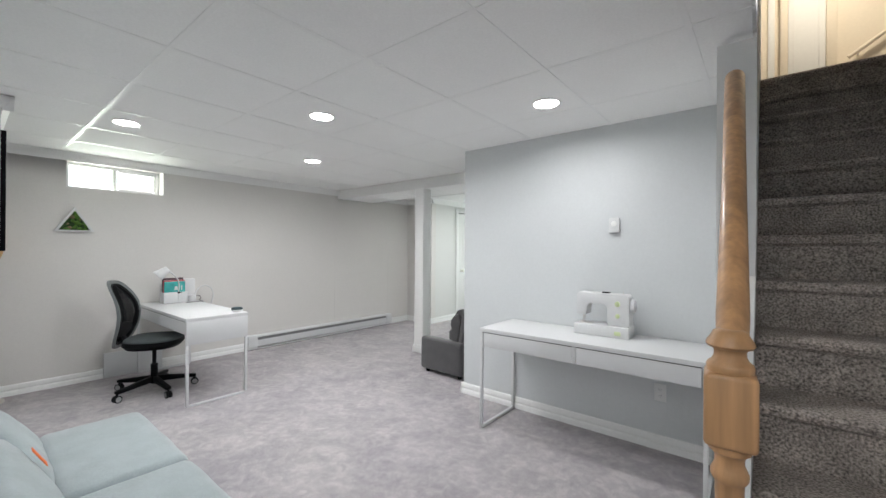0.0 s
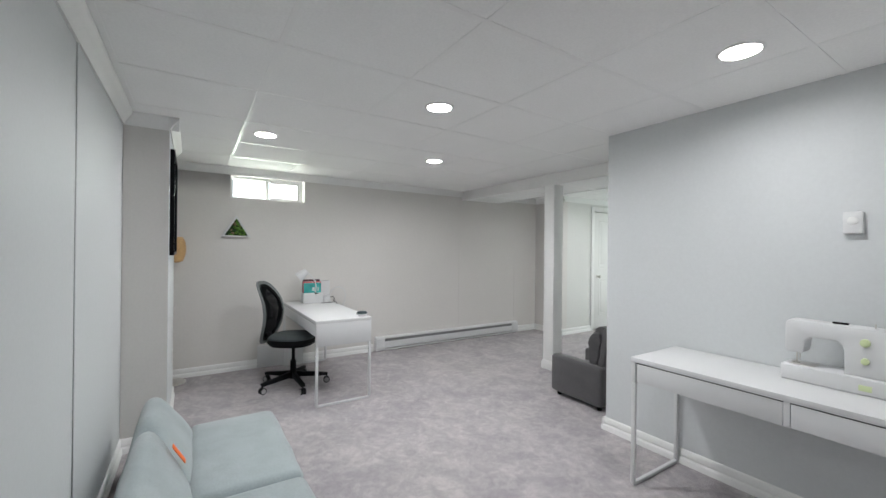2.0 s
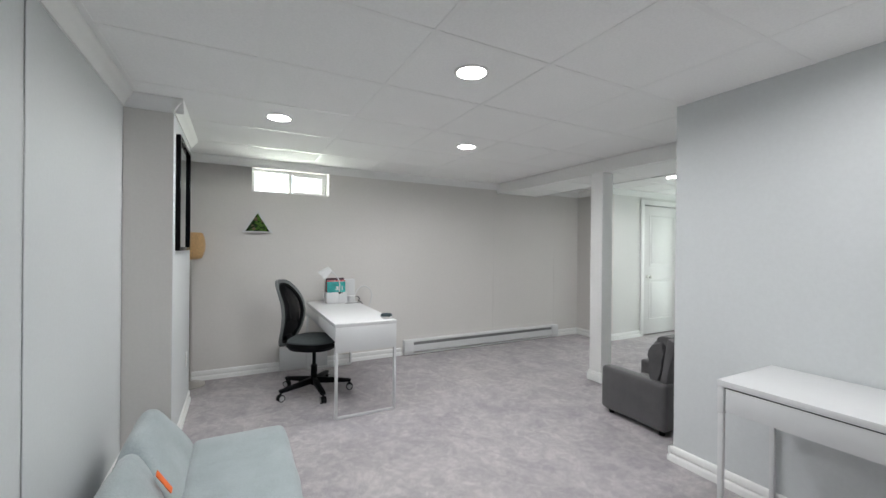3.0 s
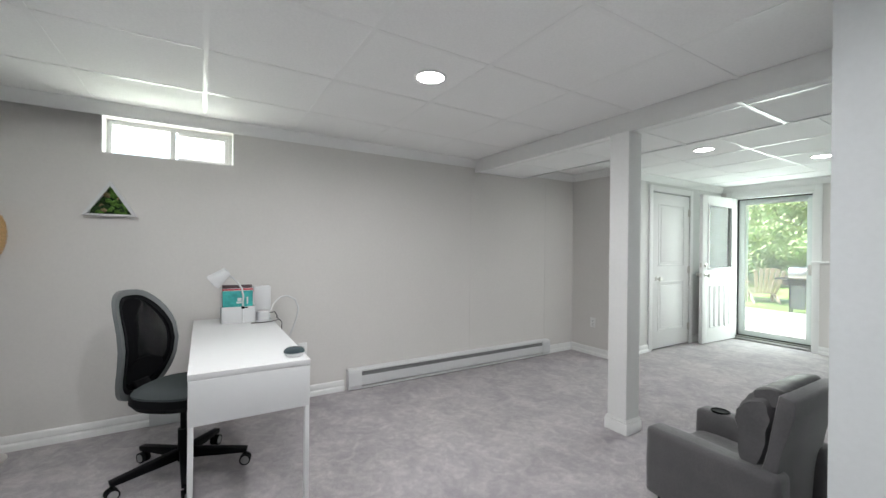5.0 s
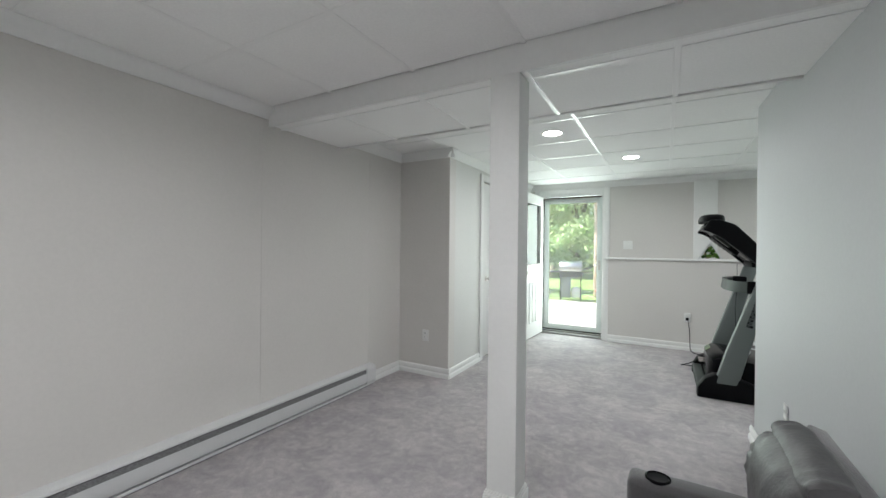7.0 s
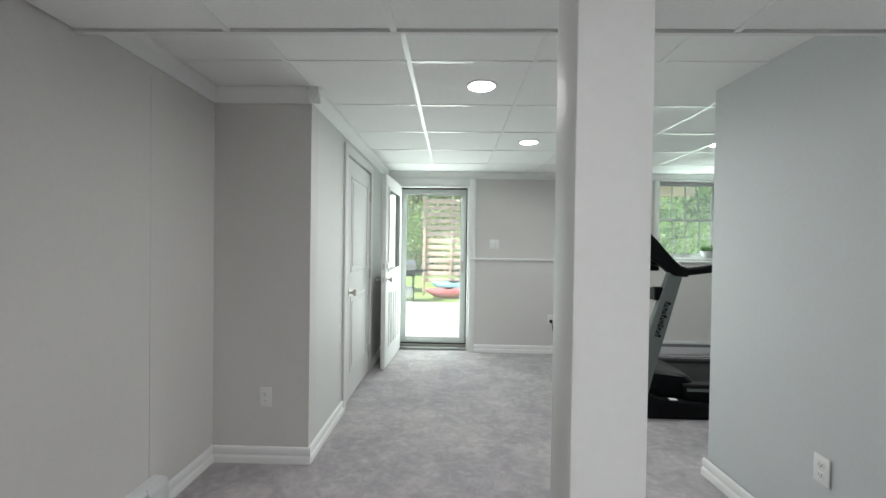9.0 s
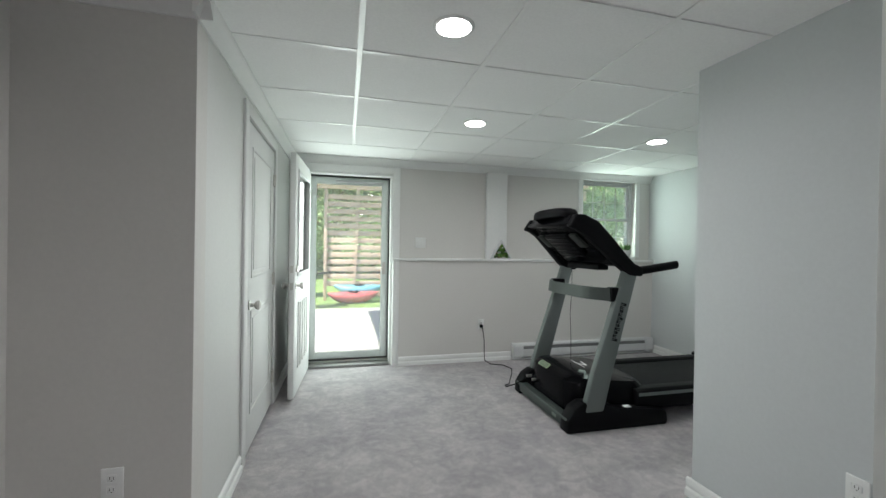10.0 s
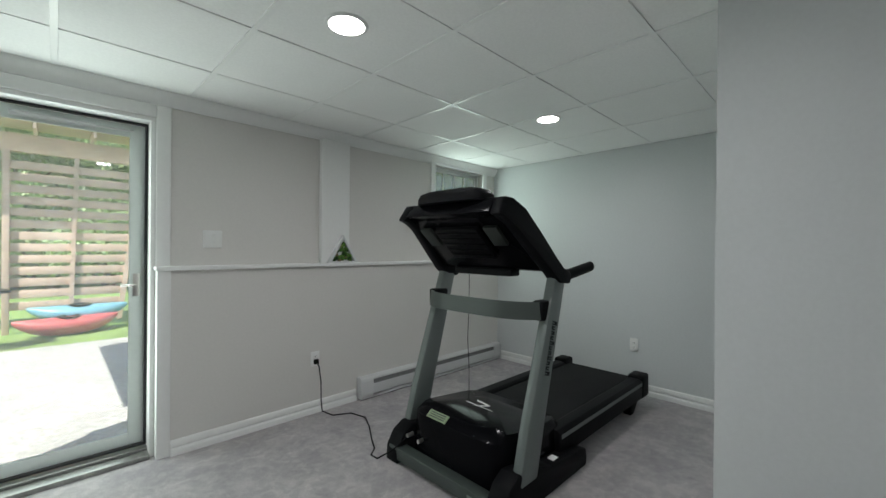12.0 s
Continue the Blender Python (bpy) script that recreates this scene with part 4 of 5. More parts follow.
part("clamp", bx(cube(-0.009, 0.009, 0.011, 0.029, 0.10, 0.118, 0.002), -0.006, 0.006, 0.029, 0.052, 0.104, 0.112, 0.002), BLACK, dl, "small black clamp")

SLATE = material("slate_fabric", (0.035, 0.055, 0.062), 0.9, grain=0.4, grain_scale=500, bump=0.4, bump_scale=600)
sp = thing("smart_speaker", "small round dark slate fabric smart speaker", "speaker", -3.675, 1.72, 0.738)
part("body", lathe(bmesh.new(), [(0.03, 0.0), (0.04, 0.003), (0.048, 0.016), (0.049, 0.024)], 36), TRIM, sp, "pale grey plastic base")
part("fabric_top", lathe(bmesh.new(), [(0.0495, 0.021), (0.047, 0.032), (0.038, 0.040), (0.02, 0.043), (0.004, 0.044)], 36), SLATE, sp)

# ---- office chair ----
GREYSHELL = material("grey_chair_shell", (0.13, 0.14, 0.142), 0.5, grain=0.05)
SEATGREY = material("grey_seat_fabric", (0.055, 0.066, 0.069), 0.9, grain=0.25, grain_scale=350, bump=0.5, bump_scale=400)
GREYRING = material("grey_wheel_plastic", (0.34, 0.34, 0.34), 0.5)
ch = thing("office_chair", "black and grey swivel chair with a mesh back", "office chair", -4.285, 1.245, 0, -34)
for i in range(5):
    a = radians(-34 + 72 * i)
    d = Vector((math.cos(a), math.sin(a), 0))
    bm = bmesh.new()
    prism(bm, [(0.03, 0.085), (0.325, 0.072), (0.33, 0.098), (0.03, 0.14)], -0.02, 0.02, "y", 0.004)
    bmesh.ops.transform(bm, matrix=Matrix.Rotation(a, 4, "Z"), verts=bm.verts)
    part("base_arm", bm, BLACK, ch)
    c = d * 0.318
    n = Vector((-d.y, d.x, 0))
    cast = part("caster", rod(rod(rod(bmesh.new(), c + Vector((0, 0, 0.03)) - n * 0.022, c + Vector((0, 0, 0.03)) - n * 0.006, 0.03, n=24), c + Vector((0, 0, 0.03)) + n * 0.006, c + Vector((0, 0, 0.03)) + n * 0.022, 0.03, n=24), c + Vector((0, 0, 0.04)), c + Vector((0, 0, 0.09)), 0.008), BLACK, ch)
    for sgn in (-1, 1):
        part("wheel_ring", lathe(bmesh.new(), [(0.017, 0), (0.023, 0), (0.023, 0.002), (0.017, 0.002)], 24, Matrix.Translation(c + Vector((0, 0, 0.03)) + n * 0.0205 * sgn) @ (n * sgn).to_track_quat("Z", "Y").to_matrix().to_4x4()), GREYRING, cast, "grey wheel ring")
part("gas_lift", rod(rod(bmesh.new(), (0, 0, 0.07), (0, 0, 0.25), 0.028), (0, 0, 0.25), (0, 0, 0.42), 0.016), BLACK, ch)
part("lever", tube(bmesh.new(), [(0.02, 0, 0.40), (-0.12, -0.03, 0.385), (-0.17, -0.03, 0.36)], 0.006), BLACK, ch)
part("mechanism", cube(-0.1, 0.1, -0.14, 0.1, 0.40, 0.43, 0.01), BLACK, ch)


part("seat_shell", loft([oval(0.16, 0.15, 0.408), oval(0.21, 0.20, 0.415), oval(0.232, 0.227, 0.445), oval(0.228, 0.223, 0.482)]), BLACK, ch)
part("seat_pad", loft([oval(0.222, 0.217, 0.479), oval(0.222, 0.217, 0.492), oval(0.205, 0.20, 0.505), oval(0.15, 0.14, 0.512), oval(0.02, 0.02, 0.513)]), SEATGREY, ch, "grey fabric seat pad")


def back_point(u, v, inset, off):
    """A place on the curved backrest: u across, v up, both from -1 to 1."""
    w = 0.205 * (1 - 0.22 * max(0, v) ** 2 - 0.16 * max(0, -v) ** 2)
    z = 0.72 + (0.305 - inset) * v
    x = (w - inset) * u
    y = -0.215 - 0.07 * (1 - (x / 0.21) ** 2) * 0.6 - 0.05 * max(0, v) ** 2 + off + 0.03 * math.cos(v * 2.4)
    return (x, y, z)


def back_ring(inset, off, n=44):
    pts = []
    for i in range(n):
        a = 2 * math.pi * i / n
        c, s_ = math.cos(a), math.sin(a)
        pts.append(back_point(math.copysign(abs(c) ** 0.62, c), math.copysign(abs(s_) ** 0.62, s_), inset, off))
    return pts


part("back_frame", loft([back_ring(0.0, -0.02), back_ring(0.0, 0.004), back_ring(0.034, 0.008), back_ring(0.034, -0.018), back_ring(0.0, -0.02)], False), GREYSHELL, ch, "light grey plastic back frame")
part("inner_rim", loft([back_ring(0.03, -0.012), back_ring(0.03, 0.013), back_ring(0.05, 0.013), back_ring(0.05, -0.012), back_ring(0.03, -0.012)], False), BLACK, ch, "black inner rim")
MESHBLACK = material("black_mesh_cord", (0.006, 0.006, 0.007), 0.8)
MESHBLACK.node_tree.nodes["Principled BSDF"].inputs["Specular IOR Level"].default_value = 0.08
mesh = bmesh.new()
for i in range(75):
    v = -0.98 + 1.96 * i / 74
    half = 0.985 * (1 - abs(v) ** 3.2) ** 0.31
    row = [back_point(-half + 2 * half * j / 8, v, 0.04, -0.002) for j in range(9)]
    for a, b in zip(row, row[1:]):
        qa = [mesh.verts.new((a[0], a[1], a[2] - 0.0029)), mesh.verts.new((b[0], b[1], b[2] - 0.0029)), mesh.verts.new((b[0], b[1], b[2] + 0.0029)), mesh.verts.new((a[0], a[1], a[2] + 0.0029))]
        mesh.faces.new(qa)
for i in range(41):
    u = -0.97 + 1.94 * i / 40
    half = 0.985 * (1 - abs(u) ** 3.2) ** 0.31
    row = [back_point(u, -half + 2 * half * j / 10, 0.04, -0.003) for j in range(11)]
    for a, b in zip(row, row[1:]):
        mesh.faces.new([mesh.verts.new((a[0] - 0.0034, a[1], a[2])), mesh.verts.new((a[0] + 0.0034, a[1], a[2])), mesh.verts.new((b[0] + 0.0034, b[1], b[2])), mesh.verts.new((b[0] - 0.0034, b[1], b[2]))])
part("mesh", mesh, MESHBLACK, ch, "black open mesh fabric", 0)
part("lumbar_panel", loft([[back_point(0.86 * math.cos(2 * math.pi * i / 32), -0.55 + 0.28 * math.sin(2 * math.pi * i / 32), 0.04, o) for i in range(32)] for o in (-0.004, 0.004)]), BLACK, ch, "black lumbar panel")
part("back_bracket", prism(bmesh.new(), [(-0.05, 0.405), (-0.05, 0.43), (-0.2, 0.44), (-0.245, 0.52), (-0.262, 0.52), (-0.225, 0.42), (-0.19, 0.40)], -0.05, 0.05, "x", 0.005), BLACK, ch)

# ---- small recliner ----
SUEDE = material("grey_faux_suede", (0.068, 0.065, 0.069), 0.65, grain=0.12, grain_scale=140, stain=0.12, stain_scale=7, bump=0.35, bump_scale=200)
SUEDE.node_tree.nodes["Principled BSDF"].inputs["Sheen Weight"].default_value = 0.35
rec = thing("kids_recliner", "small grey faux-suede recliner with an armrest cup holder", "armchair", -2.812, 3.285, 0, -1.5)


def crumple(bm, size, depth):
    for v in bm.verts:
        v.co += v.normal * depth * noise.turbulence(v.co * size, 3, False)
    return bm


HIDE = material("grey_creased_faux_leather", (0.070, 0.068, 0.071), 0.48, grain=0.10, grain_scale=90, stain=0.12, stain_scale=8, bump=0.35, bump_scale=90)


def stuffed(outline, y0, y1, pinch=0.16, wrinkle=0.006, n=28):
    """A stuffed roll with the side outline (x, z) from y0 to y1, drawn in and creased towards its ends."""
    cx, cz = sum(p[0] for p in outline) / len(outline), sum(p[1] for p in outline) / len(outline)
    k = len(outline)
    fine = []
    for i in range(k):
        p0, p1, p2, p3 = (Vector(outline[(i + j) % k]) for j in (-1, 0, 1, 2))
        for j in range(5):
            t = j / 5
            fine.append(0.5 * (2 * p1 + (p2 - p0) * t + (2 * p0 - 5 * p1 + 4 * p2 - p3) * t * t + (3 * p1 - p0 - 3 * p2 + p3) * t ** 3))
    rows = []
    for i in range(n + 1):
        u = -math.cos(math.pi * i / n)
        s_ = 1 - pinch * abs(u) ** 3.2
        row = []
        for q in fine:
            p = Vector((cx + (q.x - cx) * s_, (y0 + y1) / 2 + (y1 - y0) / 2 * u, cz + (q.y - cz) * s_))
            out = Vector((p.x - cx, 0, p.z - cz)).normalized()
            crease = noise.noise(Vector((p.x * 9, p.y * 26, p.z * 40))) * (0.35 + abs(u) ** 2) + 0.5 * noise.noise(p * 11)
            row.append(tuple(p + out * wrinkle * crease))
        rows.append(row)
    return loft(rows)


for y0 in (0.0, 0.475):
    part("armrest", cushion(0.0, 0.56, y0, y0 + 0.12, 0.04, 0.378, 0.004), SUEDE, rec)
part("seat_cushion", crumple(cushion(0.02, 0.50, 0.118, 0.477, 0.09, 0.275, 0.010), 14, 0.006), SUEDE, rec)
part("footrest", cushion(0.0, 0.06, 0.123, 0.472, 0.05, 0.235, 0.006), SUEDE, rec)
part("back_pillow", stuffed([(0.400, 0.335), (0.378, 0.42), (0.366, 0.52), (0.375, 0.60), (0.405, 0.658), (0.455, 0.690), (0.510, 0.692), (0.532, 0.60), (0.505, 0.46), (0.475, 0.345)], 0.050, 0.535, 0.26, 0.012), HIDE, rec, "puffy creased back pillow")
part("head_pillow", stuffed([(0.432, 0.655), (0.445, 0.690), (0.485, 0.712), (0.525, 0.714), (0.545, 0.695), (0.545, 0.630), (0.485, 0.630)], 0.070, 0.520, 0.20, 0.010), HIDE, rec, "rolled headrest pillow")
slab_ = [(0.44, 0.07), (0.455, 0.26), (0.500, 0.45), (0.528, 0.64), (0.540, 0.702), (0.592, 0.685), (0.592, 0.62), (0.550, 0.46), (0.525, 0.28), (0.515, 0.07)]
part("back_panel", prism(bmesh.new(), slab_, 0.045, 0.535, "y", 0.010), SUEDE, rec)
cupm = Matrix.Translation((0.105, 0.535, 0.372))
part("cup_holder", lathe(bmesh.new(), [(0.038, 0.004), (0.041, 0.014), (0.046, 0.012), (0.047, 0.004)], 32, cupm), GLOSSBLACK, rec, "black plastic cup holder rim")
part("cup_well", lathe(bmesh.new(), [(0.036, 0.0085), (0.0385, 0.0095), (0.0385, 0.0055)], 32, cupm), BLACK, rec, "dark cup holder well")
for fx in (0.06, 0.50):
    for fy in (0.06, 0.53):
        part("foot", rod(bmesh.new(), (fx, fy, 0), (fx, fy, 0.05), 0.02, 0.024), BLACK, rec)

# ---- treadmill ----
GUN = material("grey_green_metal_paint", (0.14, 0.16, 0.155), 0.42, metal=0.2, grain=0.06, grain_scale=200)
BELT = material("black_running_belt", (0.009, 0.009, 0.010), 0.7, grain=0.3, grain_scale=400, bump=0.5, bump_scale=500)
PALE = material("pale_green_grille", (0.20, 0.235, 0.21), 0.6)
DIMGREY = material("dim_green_grey_plastic", (0.03, 0.034, 0.031), 0.5)
GUNDARK = material("dark_grey_green_plastic", (0.045, 0.057, 0.052), 0.5, grain=0.08, grain_scale=150)
GREENLABEL = material("pale_green_label_paper", (0.26, 0.33, 0.20), 0.6)
for dim in (BELT, DIMGREY):
    dim.node_tree.nodes["Principled BSDF"].inputs["Specular IOR Level"].default_value = 0.15
tm = thing("treadmill", "black and grey folding treadmill with slanted console", "treadmill", -2.42, 6.58, 0)
part("front_crossbar", cube(0.0, 0.075, -0.42, 0.42, 0.025, 0.10, 0.008), GUNDARK, tm, "grey steel front crossbar")
part("crossbar_label", cube(-0.002, 0.0, -0.28, -0.22, 0.05, 0.075, 0.0008), PALE, tm, "small pale warning label")
skid = [(-0.005, 0.0), (0.0, 0.09), (0.05, 0.17), (0.12, 0.21), (0.30, 0.19), (0.42, 0.145), (0.76, 0.12), (0.82, 0.10), (0.83, 0.03), (0.82, 0.0)]
for y0 in (-0.445, 0.335):
    part("base_foot", prism(bmesh.new(), skid, y0, y0 + 0.11, "y", 0.012), BLACK, tm, "black plastic base shroud")
part("sticker", cube(0.48, 0.53, -0.42, -0.38, 0.1405, 0.1435), TRIM, tm, "small white sticker")
up = [(0.115, 0.13), (0.285, 0.13), (0.350, 0.40), (0.555, 1.15), (0.440, 1.16), (0.195, 0.42)]
for sy in (-1, 1):
    y0 = sy * 0.418
    part("upright", prism(bmesh.new(), up, y0 - 0.032, y0 + 0.032, "y", 0.024), GUN, tm, "slanted grey metal upright")
# dark marks along the upright where the maker's name stands
lean = math.degrees(math.atan2(0.215, 0.75))
mark = bmesh.new()
for i in range(11):
    z = 0.026 * i
    tall = 0.046 if i in (0, 3, 6, 10) else 0.034
    for g in (0.0, 0.0125):
        bx(mark, -0.023, -0.023 + tall, -0.0008, 0.0008, z + g, z + g + 0.0075, 0.0004, 1)
    bx(mark, -0.023 + (0.0 if i % 2 else tall * 0.55), -0.023 + (tall * 0.35 if i % 2 else tall), -0.0008, 0.0008, z + 0.0075, z + 0.0125, 0.0004, 1)
mk = part("name_mark", mark, BLACK, tm, "dark printed name strip")
mk.matrix_basis = pose(0.350, -0.4505, 0.64, 0, lean, 0)

# console: a slanted hollow tray carried by two thick side arms
side = [(x + 0.045, z) for x, z in [(-0.02, 1.455), (0.035, 1.545), (0.11, 1.545), (0.22, 1.50), (0.33, 1.37), (0.42, 1.25), (0.475, 1.19), (0.535, 1.17), (0.53, 1.10), (0.42, 1.11), (0.36, 1.16), (0.10, 1.40), (0.03, 1.44)]]


def narrowed(bm):
    """Draws the console in towards its top."""
    for v in bm.verts:
        v.co.y *= 1 - 0.19 * min(1.0, max(0.0, (v.co.z - 1.15) / 0.35))
    return bm


for y0 in (-0.465, 0.385):
    part("console_arm", narrowed(prism(bmesh.new(), side, y0, y0 + 0.08, "y", 0.014)), BLACK, tm, "thick black console arm")
slab = [(x + 0.045, z) for x, z in [(-0.015, 1.47), (0.04, 1.545), (0.12, 1.545), (0.40, 1.29), (0.44, 1.20), (0.41, 1.165), (0.36, 1.18), (0.05, 1.45)]]
con = part("console", narrowed(prism(bmesh.new(), slab, -0.386, 0.386, "y", 0.008)), GLOSSBLACK, tm, "gloss black console shell")
tilt = math.degrees(math.atan2(0.31, 0.33))


def on_underside(bm, u, v):
    """Moves a flat plate to the console's under face: u along the slope from its top, v across."""
    bmesh.ops.transform(bm, matrix=Matrix.Translation((0.085, v, 1.445)) @ pose(0, 0, 0, 0, 41.0, 0) @ Matrix.Translation((u, 0, 0)), verts=bm.verts)
    return bm


part("rear_panel", on_underside(cube(0.06, 0.30, -0.16, 0.16, -0.022, 0.01, 0.006), 0, 0), BLACK, con, "ribbed black rear panel")
for i in range(5):
    part("rib", on_underside(cube(0.08 + 0.045 * i, 0.092 + 0.045 * i, -0.15, 0.15, -0.026, -0.018, 0.002), 0, 0), GLOSSBLACK, con)
for v in (-0.245, 0.245):
    part("speaker_grille", on_underside(cube(0.06, 0.20, -0.045, 0.045, -0.014, 0.008, 0.004), 0, v), DIMGREY, con, "pale green-grey speaker grille")
hump = loft([[(0.118 + c[0] * 0.10 * k, c[1] * 0.25 * k, 1.538 + z) for c in oval(1, 1, 0, 32, 3.2)] for k, z in ((1.0, 0.0), (1.0, 0.03), (0.93, 0.055), (0.75, 0.068), (0.3, 0.073))])
part("fan_housing", hump, BLACK, con, "rounded black fan housing")
part("accessory_tray", cube(0.40, 0.50, -0.18, 0.26, 1.13, 1.175, 0.012), BLACK, tm, "black tray under the console")
for sy in (-1, 1):
    bm = loft([[(x, sy * 0.415 + 0.028 * math.cos(a), z + 0.031 * math.sin(a)) for a in (2 * math.pi * i / 16 for i in range(16))] for x, z in ((0.50, 1.145), (0.55, 1.14), (0.64, 1.148), (0.88, 1.182), (0.905, 1.186))])
    part("handlebar", bm, BLACK, tm, "black foam handlebar")
arc = []
for i in range(17):
    f = -1 + 2 * i / 16
    x = 0.355 - 0.125 * (1 - abs(f) ** 4)
    arc.append([(x - 0.018, f * 0.425, 0.922), (x + 0.014, f * 0.425, 0.922), (x + 0.026, f * 0.425, 1.005), (x - 0.006, f * 0.425, 1.015)])
part("pulse_bar", loft(arc), GUNDARK, tm, "curved grey-green crossbar")
for sy in (-1, 1):
    part("pulse_bar_end", cube(0.335, 0.45, sy * 0.40 - 0.034, sy * 0.40 + 0.034, 0.915, 1.02, 0.012), BLACK, tm)
hood = loft([[(0.42 + c[0] * 0.34 * kx, c[1] * 0.36 * ky, z + (0.03 * (1 - c[0]) if z > 0.2 else 0)) for c in oval(1, 1, 0, 40, 5)] for kx, ky, z in ((1.0, 1.0, 0.06), (1.02, 1.0, 0.16), (0.98, 0.98, 0.25), (0.86, 0.92, 0.285), (0.4, 0.5, 0.30))])
part("motor_hood", hood, GLOSSBLACK, tm, "gloss black motor hood")
em = bmesh.new()
tube(em, [(0.30, -0.05, 0.345), (0.34, 0.04, 0.343), (0.42, -0.02, 0.338), (0.44, 0.09, 0.336)], 0.005)
tube(em, [(0.36, -0.09, 0.342), (0.37, 0.12, 0.341)], 0.004)
part("emblem", em, TRIM, tm, "silver emblem strokes")
label = part("warning_label", cube(-0.024, 0.024, -0.075, 0.075, -0.003, 0.003, 0.001), GREENLABEL, tm, "pale green warning label")
label.matrix_basis = pose(0.105, 0.10, 0.331, 0, -37, 0)
for lx_ in (-0.013, 0.0, 0.013):
    part("print_bar", cube(lx_ - 0.003, lx_ + 0.003, -0.06, 0.06, 0.003, 0.0042), GUNDARK, label)
for v in (0.02, 0.12):
    part("power_inlet", rod(bmesh.new(), (0.045, 0.18 + v, 0.17), (0.09, 0.18 + v, 0.17), 0.012), STEEL, tm)
part("deck", cube(0.62, 1.97, -0.33, 0.33, 0.12, 0.215, 0.008), BLACK, tm)
part("belt", cube(0.60, 1.99, -0.275, 0.275, 0.2155, 0.232, 0.007), BELT, tm, "black rubber running belt")
for sy in (-1, 1):
    y0 = sy * 0.335
    part("side_rail", prism(bmesh.new(), [(y0 - 0.055, 0.10), (y0 + 0.055, 0.10), (y0 + 0.055, 0.235), (y0 + 0.035, 0.25), (y0 - 0.035, 0.25), (y0 - 0.055, 0.235)], 0.60, 1.92, "x", 0.004), BLACK, tm, "black foot rail")
    part("rear_cap", cube(1.90, 2.05, y0 - 0.06, y0 + 0.06, 0.09, 0.275, 0.02, 3), BLACK, tm)
    part("rear_foot", prism(bmesh.new(), [(1.74, 0.0), (1.80, 0.0), (1.93, 0.12), (1.71, 0.12)], y0 - 0.03, y0 + 0.03, "y", 0.006), BLACK, tm)
    part("rail_stripe", cube(0.62, 1.90, y0 + sy * 0.0555, y0 + sy * 0.0575, 0.20, 0.225), GUN, tm, "dark grey side stripe")
part("rear_roller", rod(bmesh.new(), (1.98, -0.29, 0.185), (1.98, 0.29, 0.185), 0.04, n=20), BLACK, tm)
part("safety_cord", tube(bmesh.new(), [(0.33, 0.07, 1.15), (0.335, 0.075, 0.95), (0.32, 0.07, 0.75), (0.325, 0.06, 0.55), (0.33, 0.065, 0.37)], 0.0022, 6), BLACK, tm, "thin hanging safety cord")

cord = thing("power_cord", "black power cord trailing from the outlet to the treadmill", "power cord", 0, 0, 0)
pts = [(-2.43, YL - 0.025, 0.40), (-2.42, YL - 0.05, 0.37), (-2.405, YL - 0.055, 0.25), (-2.40, YL - 0.05, 0.1), (-2.395, YL - 0.06, 0.02), (-2.36, YL - 0.16, 0.008), (-2.24, YL - 0.22, 0.008), (-2.20, YL - 0.36, 0.008), (-2.27, YL - 0.52, 0.008), (-2.36, YL - 0.68, 0.008), (-2.42, YL - 0.80, 0.012), (-2.50, YL - 0.88, 0.03), (-2.52, YL - 0.97, 0.05), (-2.45, YL - 1.02, 0.09), (-2.36, YL - 1.05, 0.15)]
part("cord", tube(bmesh.new(), pts, 0.0045), BLACK, cord)
part("plug", cube(-2.447, -2.413, YL - 0.04, YL - 0.009, 0.385, 0.42, 0.005), BLACK, cord)

# ---- potted plant on the ledge ----
LEAF = material("succulent_leaf", (0.10, 0.20, 0.06), 0.5, grain=0.2, grain_scale=60)
pot = thing("potted_plant", "small green succulent in a white bowl on the ledge", "plant", -0.50, 8.0, 1.204)
part("bowl", lathe(bmesh.new(), [(0.035, 0.0), (0.06, 0.02), (0.078, 0.06), (0.08, 0.085), (0.073, 0.085), (0.07, 0.06), (0.01, 0.055)], 32), WHITE, pot)
for i in range(18):
    a = i * 2.4
    r = 0.012 + 0.045 * i / 18
    tip = Vector((math.cos(a) * (r + 0.035), math.sin(a) * (r + 0.035), 0.15 - 0.04 * i / 18))
    bm = rod(rod(bmesh.new(), (math.cos(a) * r * 0.4, math.sin(a) * r * 0.4, 0.055), tip * 0.85 + Vector((0, 0, 0.01)), 0.006, 0.013, 8), tip * 0.85 + Vector((0, 0, 0.01)), tip + Vector((0, 0, 0.02)), 0.013, 0.002, 8)
    part("leaf", bm, LEAF, pot)

# ---- outdoors ----
GRASS = material("sunlit_lawn", (0.20, 0.30, 0.085), 0.95, grain=0.4, grain_scale=40, stain=0.25, stain_scale=0.8, bump=1.0, bump_scale=60)
GRAVEL = material("pale_crushed_gravel", (0.50, 0.485, 0.475), 0.95, grain=0.4, grain_scale=38, stain=0.1, stain_scale=2, bump=1.0, bump_scale=50)
LUMBER = material("pale_treated_lumber", (0.62, 0.455, 0.37), 0.75, grain=0.15, grain_scale=25, stain=0.15, stain_scale=2)
BARK = material("tree_bark", (0.09, 0.07, 0.05), 0.95, grain=0.4, grain_scale=20, bump=1.0, bump_scale=30)
FOLIAGE = material("summer_foliage", (0.13, 0.22, 0.08), 0.7, grain=0.4, grain_scale=3, stain=0.35, stain_scale=0.7)
fn, flink = FOLIAGE.node_tree.nodes, FOLIAGE.node_tree.links.new
